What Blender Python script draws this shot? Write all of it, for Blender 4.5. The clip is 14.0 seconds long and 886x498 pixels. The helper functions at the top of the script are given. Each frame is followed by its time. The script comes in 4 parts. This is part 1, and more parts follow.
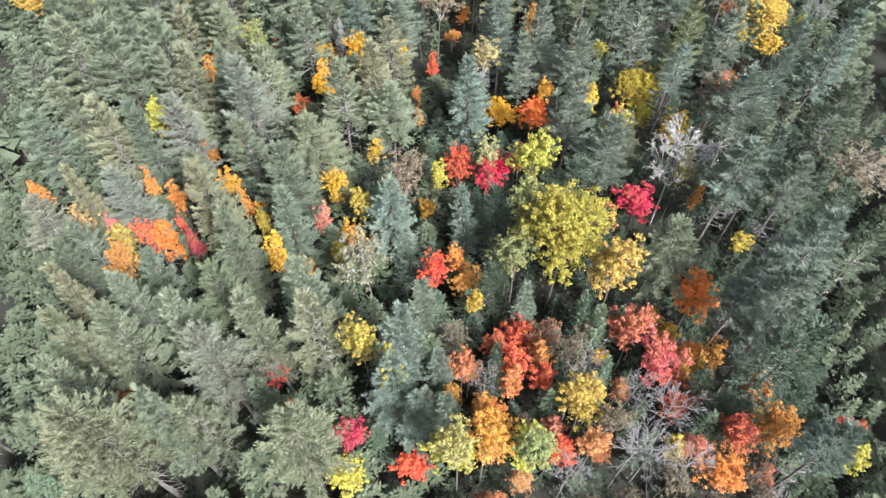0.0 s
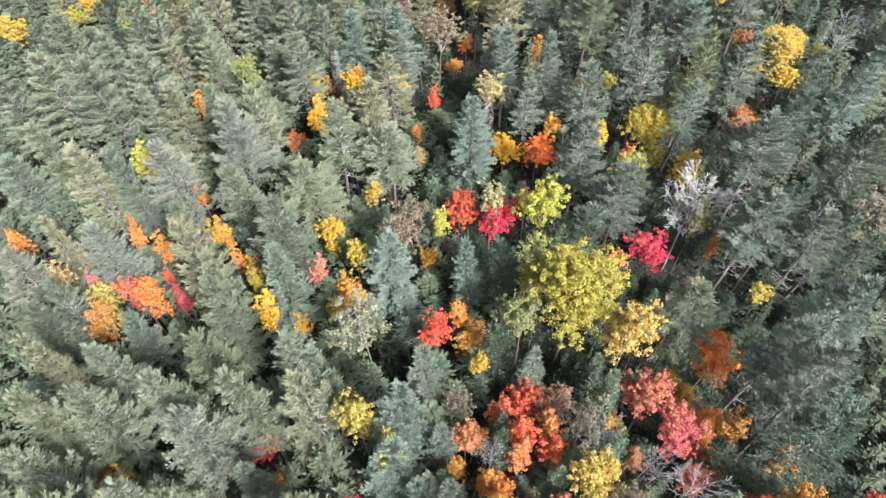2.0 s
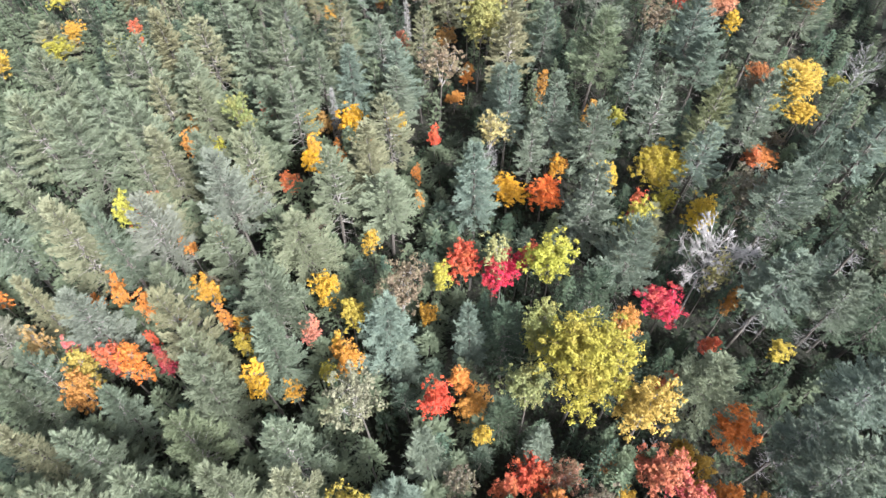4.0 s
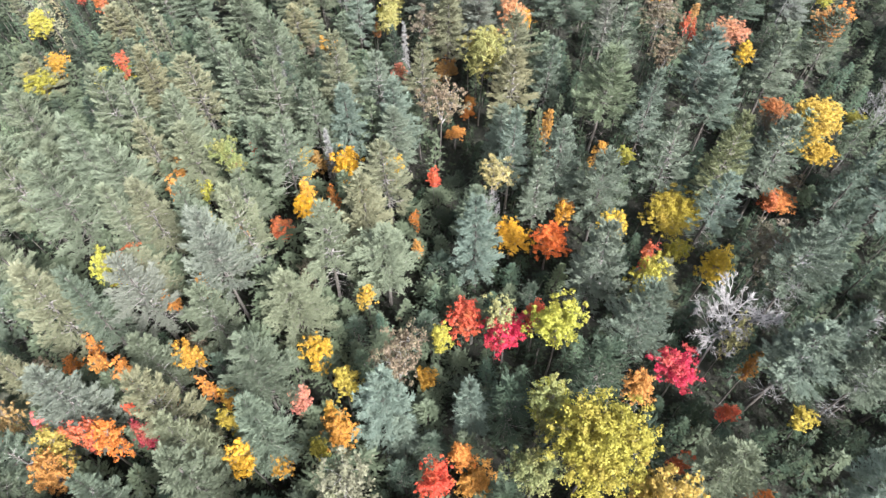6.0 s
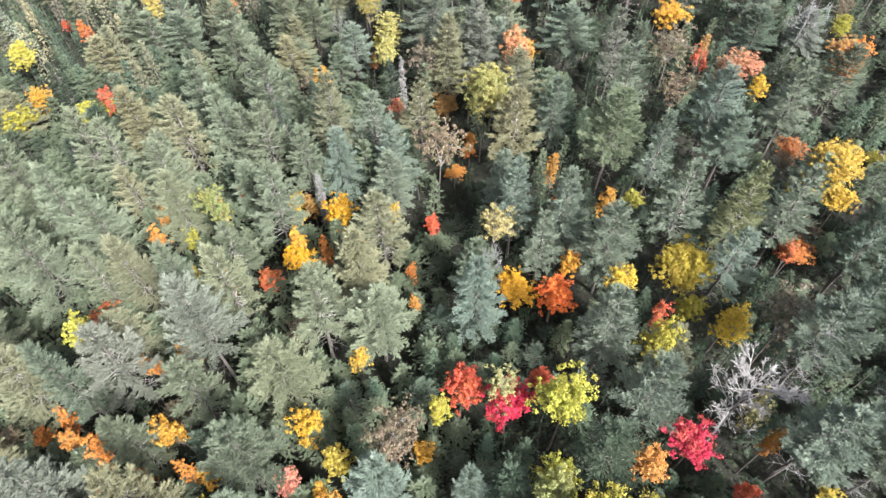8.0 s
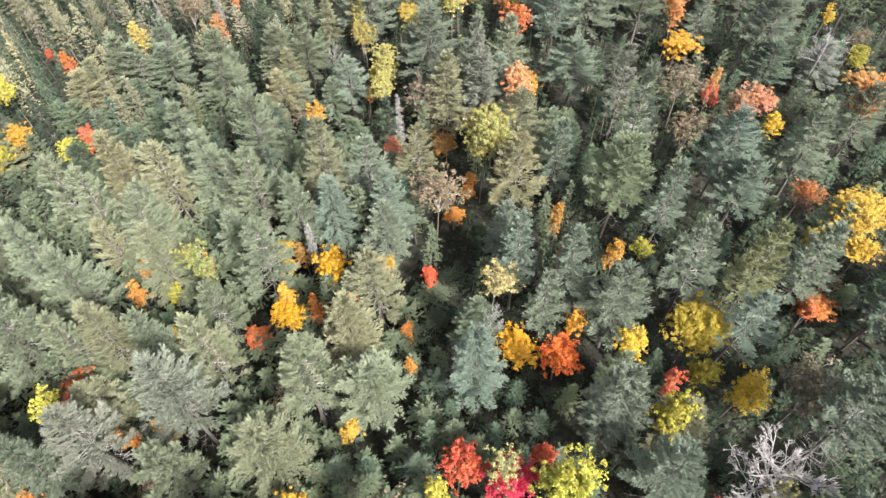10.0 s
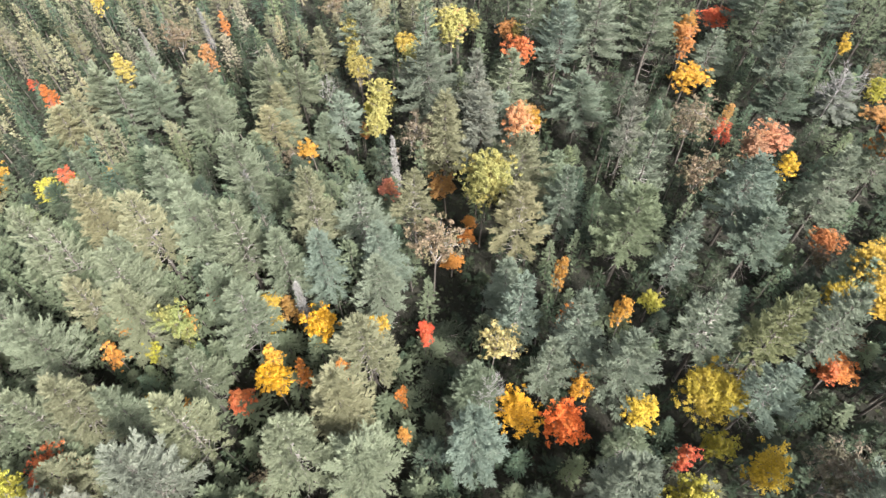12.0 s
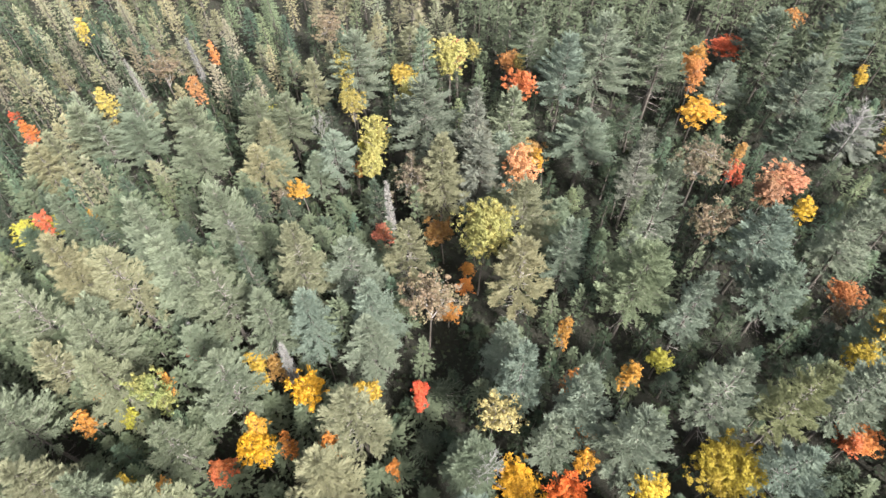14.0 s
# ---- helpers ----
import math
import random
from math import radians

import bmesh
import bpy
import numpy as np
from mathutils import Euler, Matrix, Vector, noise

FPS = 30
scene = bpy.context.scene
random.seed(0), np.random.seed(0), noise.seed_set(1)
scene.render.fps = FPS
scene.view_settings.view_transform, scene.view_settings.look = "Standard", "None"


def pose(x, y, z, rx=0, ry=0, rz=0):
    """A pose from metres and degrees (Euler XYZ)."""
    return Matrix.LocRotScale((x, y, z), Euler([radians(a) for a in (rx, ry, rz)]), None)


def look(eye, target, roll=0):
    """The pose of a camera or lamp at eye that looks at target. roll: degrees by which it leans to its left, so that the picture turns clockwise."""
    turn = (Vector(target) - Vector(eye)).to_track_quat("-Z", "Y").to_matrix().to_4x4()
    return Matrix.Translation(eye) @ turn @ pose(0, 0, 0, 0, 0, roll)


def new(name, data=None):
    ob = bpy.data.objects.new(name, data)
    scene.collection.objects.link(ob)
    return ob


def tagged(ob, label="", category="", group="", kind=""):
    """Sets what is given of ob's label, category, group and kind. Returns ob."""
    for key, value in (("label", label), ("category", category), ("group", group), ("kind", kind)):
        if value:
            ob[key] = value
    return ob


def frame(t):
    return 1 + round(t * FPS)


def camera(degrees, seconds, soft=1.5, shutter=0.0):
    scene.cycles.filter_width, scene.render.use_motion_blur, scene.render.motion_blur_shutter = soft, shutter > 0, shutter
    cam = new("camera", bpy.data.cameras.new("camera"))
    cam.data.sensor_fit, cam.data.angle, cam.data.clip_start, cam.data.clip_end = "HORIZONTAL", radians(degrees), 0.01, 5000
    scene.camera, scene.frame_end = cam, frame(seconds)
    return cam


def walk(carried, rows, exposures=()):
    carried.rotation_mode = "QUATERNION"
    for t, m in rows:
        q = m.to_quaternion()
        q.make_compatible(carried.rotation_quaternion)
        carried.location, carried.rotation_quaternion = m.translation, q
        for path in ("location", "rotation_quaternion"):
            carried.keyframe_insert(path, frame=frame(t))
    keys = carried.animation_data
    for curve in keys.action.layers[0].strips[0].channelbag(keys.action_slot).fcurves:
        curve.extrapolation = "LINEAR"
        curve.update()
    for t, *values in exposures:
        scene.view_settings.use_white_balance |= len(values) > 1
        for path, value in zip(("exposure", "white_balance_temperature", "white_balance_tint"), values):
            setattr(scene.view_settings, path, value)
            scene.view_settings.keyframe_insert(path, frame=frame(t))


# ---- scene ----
cam = camera(71.01, 14.0, soft=1.45)
# seconds, x, y, yaw, pitch: a level flight, 69 m over the forest floor
EYE, ROLL = 69.0, -0.90
ROWS = [
    (0.0, 0.00, 0.00, 0.00, -55.05),
    (0.5, -0.06, 1.77, -0.01, -55.00),
    (1.0, -0.11, 3.55, -0.03, -54.96),
    (1.5, -0.15, 5.35, -0.04, -54.91),
    (2.0, -0.18, 7.16, -0.04, -54.86),
    (2.5, -0.19, 8.99, -0.05, -54.82),
    (3.0, -0.20, 10.83, -0.05, -54.77),
    (3.5, -0.19, 12.68, -0.05, -54.73),
    (4.0, -0.18, 14.54, -0.04, -54.68),
    (4.5, -0.15, 16.41, -0.03, -54.64),
    (5.0, -0.12, 18.29, -0.02, -54.59),
    (5.5, -0.07, 20.17, -0.01, -54.54),
    (6.0, -0.02, 22.06, 0.01, -54.50),
    (6.5, 0.05, 23.95, 0.02, -54.45),
    (7.0, 0.12, 25.85, 0.05, -54.41),
    (7.5, 0.20, 27.74, 0.07, -54.36),
    (8.0, 0.29, 29.64, 0.10, -54.31),
    (8.5, 0.38, 31.54, 0.13, -54.27),
    (9.0, 0.49, 33.43, 0.16, -54.22),
    (9.5, 0.60, 35.32, 0.19, -54.18),
    (10.0, 0.72, 37.21, 0.23, -54.13),
    (10.5, 0.84, 39.09, 0.27, -54.08),
    (11.0, 0.97, 40.96, 0.32, -54.04),
    (11.5, 1.11, 42.83, 0.36, -53.99),
    (12.0, 1.25, 44.69, 0.41, -53.95),
    (12.5, 1.40, 46.53, 0.46, -53.90),
    (13.0, 1.55, 48.37, 0.52, -53.86),
    (13.5, 1.71, 50.19, 0.58, -53.81),
    (14.0, 1.87, 52.00, 0.64, -53.76),
]
walk(cam, [(t, pose(x, y, EYE, 90 + pitch, 0, yaw) @ pose(0, 0, 0, 0, 0, ROLL)) for t, x, y, yaw, pitch in ROWS], [(0, 1.84, 6200, 10), (2, 1.9, 6210, 10), (8, 1.93, 6400, 10), (10.5, 1.9, 6780, 10), (14, 1.88, 6780, 10)])

# ---- light: a bright, thinly veiled sky with a soft sun from the right ----
SUN_UP, SUN_TURN = 45.0, 140.0
world = bpy.data.worlds.new("sky")
scene.world = world
world.use_nodes = True
wn, wl = world.node_tree.nodes, world.node_tree.links
sky = wn.new("ShaderNodeTexSky")
sky.sky_type, sky.sun_disc = "NISHITA", False
sky.sun_elevation, sky.sun_rotation = radians(SUN_UP), radians(SUN_TURN)
sky.dust_density = 4.0
veil = wn.new("ShaderNodeHueSaturation")
veil.inputs["Saturation"].default_value = 0.45
wl.new(sky.outputs[0], veil.inputs["Color"])
wl.new(veil.outputs[0], wn["Background"].inputs["Color"])
wn["Background"].inputs["Strength"].default_value = 0.117
sun = new("sun", bpy.data.lights.new("sun", "SUN"))
sun.data.energy, sun.data.angle, sun.data.color = 4.9, radians(10), (1.0, 0.975, 0.945)
up, turn = radians(SUN_UP), radians(SUN_TURN)
sun.matrix_world = look((0, 0, 120), (-100 * math.cos(up) * math.sin(turn), -100 * math.cos(up) * math.cos(turn), 120 - 100 * math.sin(up)))


# ---- materials ----
def material(name):
    m = bpy.data.materials.new(name)
    m.use_nodes = True
    nt = m.node_tree
    return m, nt.nodes, nt.links, nt.nodes["Principled BSDF"]


def math_node(nodes, links, op, a, b, c=None):
    n = nodes.new("ShaderNodeMath")
    n.operation = op
    for k, v in enumerate((a, b) if c is None else (a, b, c)):
        if isinstance(v, (int, float)):
            n.inputs[k].default_value = v
        else:
            links.new(v, n.inputs[k])
    return n.outputs[0]


def mixed(nodes, links, factor, a, b, how="MIX"):
    n = nodes.new("ShaderNodeMix")
    n.data_type, n.blend_type = "RGBA", how
    for socket, v in ((n.inputs[0], factor), (n.inputs[6], a), (n.inputs[7], b)):
        if isinstance(v, (int, float)):
            socket.default_value = v
        elif isinstance(v, tuple):
            socket.default_value = (*v, 1)
        else:
            links.new(v, socket)
    return n.outputs[2]


def noise_node(nodes, links, scale, detail=2.0, rough=0.5):
    coords = nodes.new("ShaderNodeTexCoord")
    n = nodes.new("ShaderNodeTexNoise")
    n.inputs["Scale"].default_value, n.inputs["Detail"].default_value, n.inputs["Roughness"].default_value = scale, detail, rough
    links.new(coords.outputs["Object"], n.inputs["Vector"])
    return n.outputs["Fac"]


def stretched(nodes, links, value, low, high):
    n = nodes.new("ShaderNodeMapRange")
    n.inputs["From Min"].default_value, n.inputs["From Max"].default_value = low, high
    links.new(value, n.inputs["Value"])
    return n.outputs[0]


def foliage(name, second, amount, spread=0.5, rough=0.6, see_through=0.25, patch=0.5):
    """Leaves or needles: the tree's own tint, varied leaf by leaf, with patches of a second colour."""
    m, nodes, links, bsdf = material(name)
    info, geo = nodes.new("ShaderNodeObjectInfo"), nodes.new("ShaderNodeNewGeometry")
    island = geo.outputs["Random Per Island"]
    patches = stretched(nodes, links, noise_node(nodes, links, patch, 3), 0.45, 0.72)
    tint = mixed(nodes, links, math_node(nodes, links, "MULTIPLY", patches, amount), info.outputs["Color"], second)
    bright = math_node(nodes, links, "MULTIPLY_ADD", island, spread, 1.0 - spread / 2)
    fine = math_node(nodes, links, "MULTIPLY_ADD", noise_node(nodes, links, 9.0, 1), 0.4, 0.8)
    lum = nodes.new("ShaderNodeCombineColor")
    for k in range(3):
        links.new(math_node(nodes, links, "MULTIPLY", bright, fine), lum.inputs[k])
    colour = mixed(nodes, links, 1.0, tint, lum.outputs[0], "MULTIPLY")
    links.new(colour, bsdf.inputs["Base Color"])
    bsdf.inputs["Roughness"].default_value = rough
    bsdf.inputs["Specular IOR Level"].default_value = 0.2
    glow = nodes.new("ShaderNodeBsdfTranslucent")
    links.new(colour, glow.inputs["Color"])
    mix = nodes.new("ShaderNodeMixShader")
    mix.inputs[0].default_value = see_through
    links.new(bsdf.outputs[0], mix.inputs[1])
    links.new(glow.outputs[0], mix.inputs[2])
    links.new(mix.outputs[0], nodes["Material Output"].inputs["Surface"])
    return m


def bark(name, dark, light, scale=6.0):
    m, nodes, links, bsdf = material(name)
    grain = stretched(nodes, links, noise_node(nodes, links, scale, 5, 0.65), 0.35, 0.68)
    blotch = stretched(nodes, links, noise_node(nodes, links, 0.6, 2), 0.4, 0.65)
    colour = mixed(nodes, links, grain, dark, light)
    links.new(mixed(nodes, links, math_node(nodes, links, "MULTIPLY", blotch, 0.4), colour, tuple(0.5 * (a + b) for a, b in zip(dark, light))), bsdf.inputs["Base Color"])
    bump = nodes.new("ShaderNodeBump")
    bump.inputs["Strength"].default_value, bump.inputs["Distance"].default_value = 0.6, 0.03
    links.new(grain, bump.inputs["Height"])
    links.new(bump.outputs[0], bsdf.inputs["Normal"])
    bsdf.inputs["Roughness"].default_value = 0.9
    return m


NEEDLES = foliage("pine_needles", (0.145, 0.160, 0.108), 0.25, 0.16, see_through=0.32, patch=0.45)
SPRUCE_NEEDLES = foliage("spruce_needles", (0.10, 0.10, 0.05), 0.3, 0.22, see_through=0.12)
LEAVES = foliage("autumn_leaves", (0.27, 0.17, 0.04), 0.4, 0.5, see_through=0.32, patch=0.4)
FADED = foliage("withered_leaves", (0.10, 0.115, 0.055), 0.7, 0.4, patch=0.6)
GREY_SPRAYS = foliage("grey_needleless_twigs", (0.22, 0.215, 0.21), 0.6, 0.4, 0.9, 0.0)
BARK = bark("pine_bark", (0.04, 0.035, 0.03), (0.12, 0.107, 0.096))
GREY_WOOD = bark("weathered_grey_wood", (0.16, 0.153, 0.152), (0.36, 0.345, 0.345))
PALE_TWIGS = bark("pale_dead_twigs", (0.17, 0.155, 0.15), (0.33, 0.31, 0.30))
GREY_TWIGS = bark("grey_dead_limbs", (0.12, 0.115, 0.117), (0.27, 0.262, 0.268))
TWIGS = bark("dead_twigs", (0.10, 0.088, 0.08), (0.23, 0.21, 0.195))

litter, nodes, links, bsdf = material("leaf_litter")
coarse = stretched(nodes, links, noise_node(nodes, links, 0.25, 4), 0.35, 0.65)
fine = stretched(nodes, links, noise_node(nodes, links, 7.0, 5, 0.7), 0.35, 0.7)
# moss and litter colours taken close to black: shade under the canopy painted in
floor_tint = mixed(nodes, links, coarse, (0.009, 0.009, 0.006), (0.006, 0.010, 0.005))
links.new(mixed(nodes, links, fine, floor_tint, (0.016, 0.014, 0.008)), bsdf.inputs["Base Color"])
bump = nodes.new("ShaderNodeBump")
bump.inputs["Strength"].default_value, bump.inputs["Distance"].default_value = 0.8, 0.1
links.new(fine, bump.inputs["Height"])
links.new(bump.outputs[0], bsdf.inputs["Normal"])
bsdf.inputs["Roughness"].default_value = 0.95


# ---- ground: one gently uneven sheet to the horizon ----
def ground_height(x, y):
    return 0.5 * math.sin(0.07 * x + 0.4) * math.cos(0.055 * y) + 0.25 * math.sin(0.19 * x + 0.13 * y)


def build_ground():
    near = np.arange(-130.0, 131.0, 3.0)
    far = np.array([150.0, 190.0, 260.0, 400.0, 800.0, 1600.0, 3000.0])
    xs = np.concatenate([-far[::-1], near, far])
    ys = xs + 95.0
    n = len(xs)
    verts = [(x, y, ground_height(x, y) if abs(x) < 200 and abs(y - 95) < 200 else 0.0) for y in ys for x in xs]
    faces = [(j * n + i, j * n + i + 1, (j + 1) * n + i + 1, (j + 1) * n + i) for j in range(n - 1) for i in range(n - 1)]
    me = bpy.data.meshes.new("ground")
    me.from_pydata(verts, [], faces)
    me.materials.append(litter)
    me.shade_smooth()
    tagged(new("ground", me), "forest floor of leaf litter and moss, its colour darkened for canopy shade", "ground", kind="structure")


build_ground()


# ---- tree kinds: each variant's meshes are made once ----
class Soup:
    """Collects triangles: blades of foliage and tapered limbs."""

    def __init__(self):
        self.v, self.f, self.n = [], [], 0

    def add(self, verts, faces):
        self.v.append(np.asarray(verts, float).reshape(-1, 3))
        self.f.append(np.asarray(faces, int).reshape(-1, 3) + self.n)
        self.n += len(self.v[-1])

    def blades(self, p, d, side, length, width):
        """Narrow triangles from base points p along d."""
        p, d, side = np.asarray(p), np.asarray(d), np.asarray(side)
        half = side * np.asarray(width)[:, None] / 2
        v = np.stack([p - half, p + half, p + d * np.asarray(length)[:, None]], 1)
        self.add(v, np.arange(3 * len(p)))

    def leaves(self, p, d, side, size):
        """Pointed leaves."""
        p, d, side, s = np.asarray(p), np.asarray(d), np.asarray(side), np.asarray(size)[:, None]
        v = np.stack([p - d * s * 0.5 - side * s * 0.1, p + side * s * 0.55 + d * s * 0.1, p + d * s * 0.55 - side * s * 0.35], 1)
        self.add(v, np.arange(3 * len(p)))

    def limb(self, points, radii, sides=4):
        """A tapered, bent tube through the points."""
        pts = np.asarray(points, float)
        rings = []
        for k, (q, r) in enumerate(zip(pts, radii)):
            d = pts[min(k + 1, len(pts) - 1)] - pts[max(k - 1, 0)]
            d /= np.linalg.norm(d) + 1e-9
            a = np.cross(d, (0.31, 0.87, 0.12) if abs(d[2]) > 0.8 else (0, 0, 1))
            a /= np.linalg.norm(a) + 1e-9
            b = np.cross(d, a)
            t = np.arange(sides) * 2 * np.pi / sides
            rings.append(q + r * (np.cos(t)[:, None] * a + np.sin(t)[:, None] * b))
        faces = []
        for k in range(len(pts) - 1):
            for i in range(sides):
                a, b = k * sides + i, k * sides + (i + 1) % sides
                faces += [(a, b, b + sides), (a, b + sides, a + sides)]
        self.add(np.concatenate(rings), faces)

    def mesh(self, name, mat, smooth=False):
        me = bpy.data.meshes.new(name)
        me.from_pydata(np.concatenate(self.v).tolist(), [], np.concatenate(self.f).tolist())
        me.materials.append(mat)
        if smooth:
            me.shade_smooth()
        return me


def unit(v):
    v = np.asarray(v, float)
    return v / (np.linalg.norm(v, axis=-1, keepdims=True) + 1e-9)


def trunk_line(rng, height, lean=0.25):
    """A slightly bowed stem: a function from height to its centre."""
    ax, ay, px, py = rng.uniform(-lean, lean), rng.uniform(-lean, lean), rng.uniform(0, 6), rng.uniform(0, 6)
    return lambda z: np.array([ax * math.sin(2.2 * z / height + px) - ax * math.sin(px), ay * math.sin(2.6 * z / height + py) - ay * math.sin(py), z])


def conifer(seed, height, radius, bare, whorls, arms, rise_top, rise_low, fingers, gap, needle, wide, blades, fill=1.0, shape=0.75, dead=1.0, curl_most=0.22, splay=0.5, limbs_from=0.3, full=0.6, hug=0, brush=0.25, hug_out=0.35):
    """Trunk with its limbs, and the crown of a conifer: tiers of boughs that carry feathered fingers of needles."""
    rng = np.random.default_rng(seed)
    stem, limbs, crown = Soup(), Soup(), Soup()
    line = trunk_line(rng, height)
    zs = np.linspace(-0.3, height, 8 if limbs_from < 1 else 3)
    girth = 0.0105 * height + 0.04
    stem.limb([line(z) for z in zs], [girth * (1 - 0.97 * max(z, 0) / height) ** 0.85 * (1.25 if z < 0.3 else 1) + 0.008 for z in zs], 6 if limbs_from < 1 else 3)
    base, dirs, sides, lens, wids = [], [], [], [], []
    lops, tier_turn = rng.uniform(0, 6.28, 2), rng.uniform(0, 6.28)
    for w in range(whorls):
        u = (w + rng.uniform(0.1, 0.6)) / whorls
        z0 = height * (1 - u * (1 - bare)) - 0.1
        profile = radius * (0.16 + 0.84 * min(u / full, 1) ** shape) * (1 if u < 0.9 else 0.85)
        for k in range(arms if u > 0.12 else max(3, arms - 2)):
            az = 6.283 * (k + rng.uniform(-0.28, 0.28)) / arms + tier_turn + w * 2.4
            length = profile * rng.uniform(0.66, 1.15) * (1 + 0.15 * math.cos(az - lops[0]) + 0.1 * math.cos(2 * az - lops[1]))
            if rng.random() > fill and u > 0.25:
                continue
            rise = radians(rise_top + (rise_low - rise_top) * min(1.0, u * 1.3) + rng.uniform(-8, 8))
            curl = rng.uniform(0.0, curl_most)
            out = np.array([math.cos(az), math.sin(az), 0.0])
            foot = line(z0)

            def at(s):
                return foot + out * length * s * math.cos(rise) + np.array([0, 0, length * (s * math.sin(rise) + curl * s * s - 0.35 * curl * s)])

            thick = 0.014 + 0.011 * length
            if u > limbs_from:
                limbs.limb([at(0), at(0.85)], [thick, 0.008], 3)
            inner = 0.08 + 0.3 * u
            runs = [(inner, az, length * (1 - inner), at)]
            count = max(min(2, fingers), round(fingers * min(1.0, 0.3 + 0.7 * length / radius)))
            for j in range(count):
                s0 = inner + 0.04 + (0.72 - inner) * (j + rng.uniform(0.1, 0.7)) / count
                turn_by = (1 if j % 2 else -1) * radians(rng.uniform(30, 52))
                runs.append((s0, az + turn_by, length * rng.uniform(0.42, 0.58) * (1.15 - s0), None))
            for s0, a, run, path in runs:
                start = at(s0)
                heading = unit(np.array([math.cos(a), math.sin(a), math.tan(rise) * 0.5 + rng.uniform(0.0, 0.25)]))
                tufts = max(2, round(run / gap))
                for q in range(tufts):
                    g = (q + rng.uniform(0.3, 0.7)) / tufts
                    p = at(s0 + (1 - s0) * g) if path else start + heading * run * g
                    tip = 1.0 - 0.3 * g
                    for b in range(blades):
                        swing = (b - (blades - 1) / 2) * splay * (1 - 0.35 * g) + rng.uniform(-0.12, 0.12)
                        c, s = math.cos(a + swing), math.sin(a + swing)
                        d = unit((c, s, 0.8 * heading[2] + rng.uniform(-0.15, brush)))
                        across = unit((-s, c, rng.uniform(-0.45, 0.45)))
                        base.append(p + rng.uniform(-0.08, 0.08, 3))
                        dirs.append(d), sides.append(across)
                        lens.append(needle * rng.uniform(0.8, 1.25) * tip), wids.append(wide * rng.uniform(0.85, 1.2) * tip)
    for k in range(24):
        z = height - 0.05 - 1.3 * rng.random() ** 1.4
        a = rng.uniform(0, 6.283)
        base.append(line(z))
        dirs.append(unit((0.6 * math.cos(a), 0.6 * math.sin(a), 0.75))), sides.append((-math.sin(a), math.cos(a), 0))
        lens.append(needle * rng.uniform(0.6, 1.0)), wids.append(wide)
    for k in range(hug):
        z = height * (1 - (1 - bare) * 0.8 * rng.random())
        a, r = rng.uniform(0, 6.283), rng.uniform(0.05, hug_out) * radius * min(1, (height - z) / (0.5 * height * (1 - bare)) + 0.1)
        base.append(line(z) + (r * math.cos(a), r * math.sin(a), 0.1))
        dirs.append(unit((math.cos(a), math.sin(a), rng.uniform(0.0, 0.8)))), sides.append(unit((-math.sin(a), math.cos(a), rng.uniform(-0.6, 0.6))))
        lens.append(needle * rng.uniform(0.8, 1.2)), wids.append(wide * 1.3)
    crown.blades(base, dirs, sides, lens, wids)
    # bare dead limbs under the living crown
    for k in range(int(dead * (2 + height * (0.2 + bare * 1.1)))):
        z = height * rng.uniform(0.45 * bare, bare + 0.1)
        a, length = rng.uniform(0, 6.283), radius * rng.uniform(0.35, 0.85)
        p, d = line(z), np.array([math.cos(a), math.sin(a), rng.uniform(-0.25, 0.3)])
        e = p + d * length * 0.6 + (0, 0, rng.uniform(-0.2, 0.2))
        limbs.limb([p, e, p + d * length + (0, 0, rng.uniform(-0.3, 0.1))], [0.035, 0.022, 0.008], 3)
        for turn_by in (0.7, -0.8):
            limbs.limb([e, e + length * rng.uniform(0.25, 0.45) * np.array([math.cos(a + turn_by), math.sin(a + turn_by), 0.1])], [0.014, 0.005], 3)
    return stem, limbs, crown, height, radius


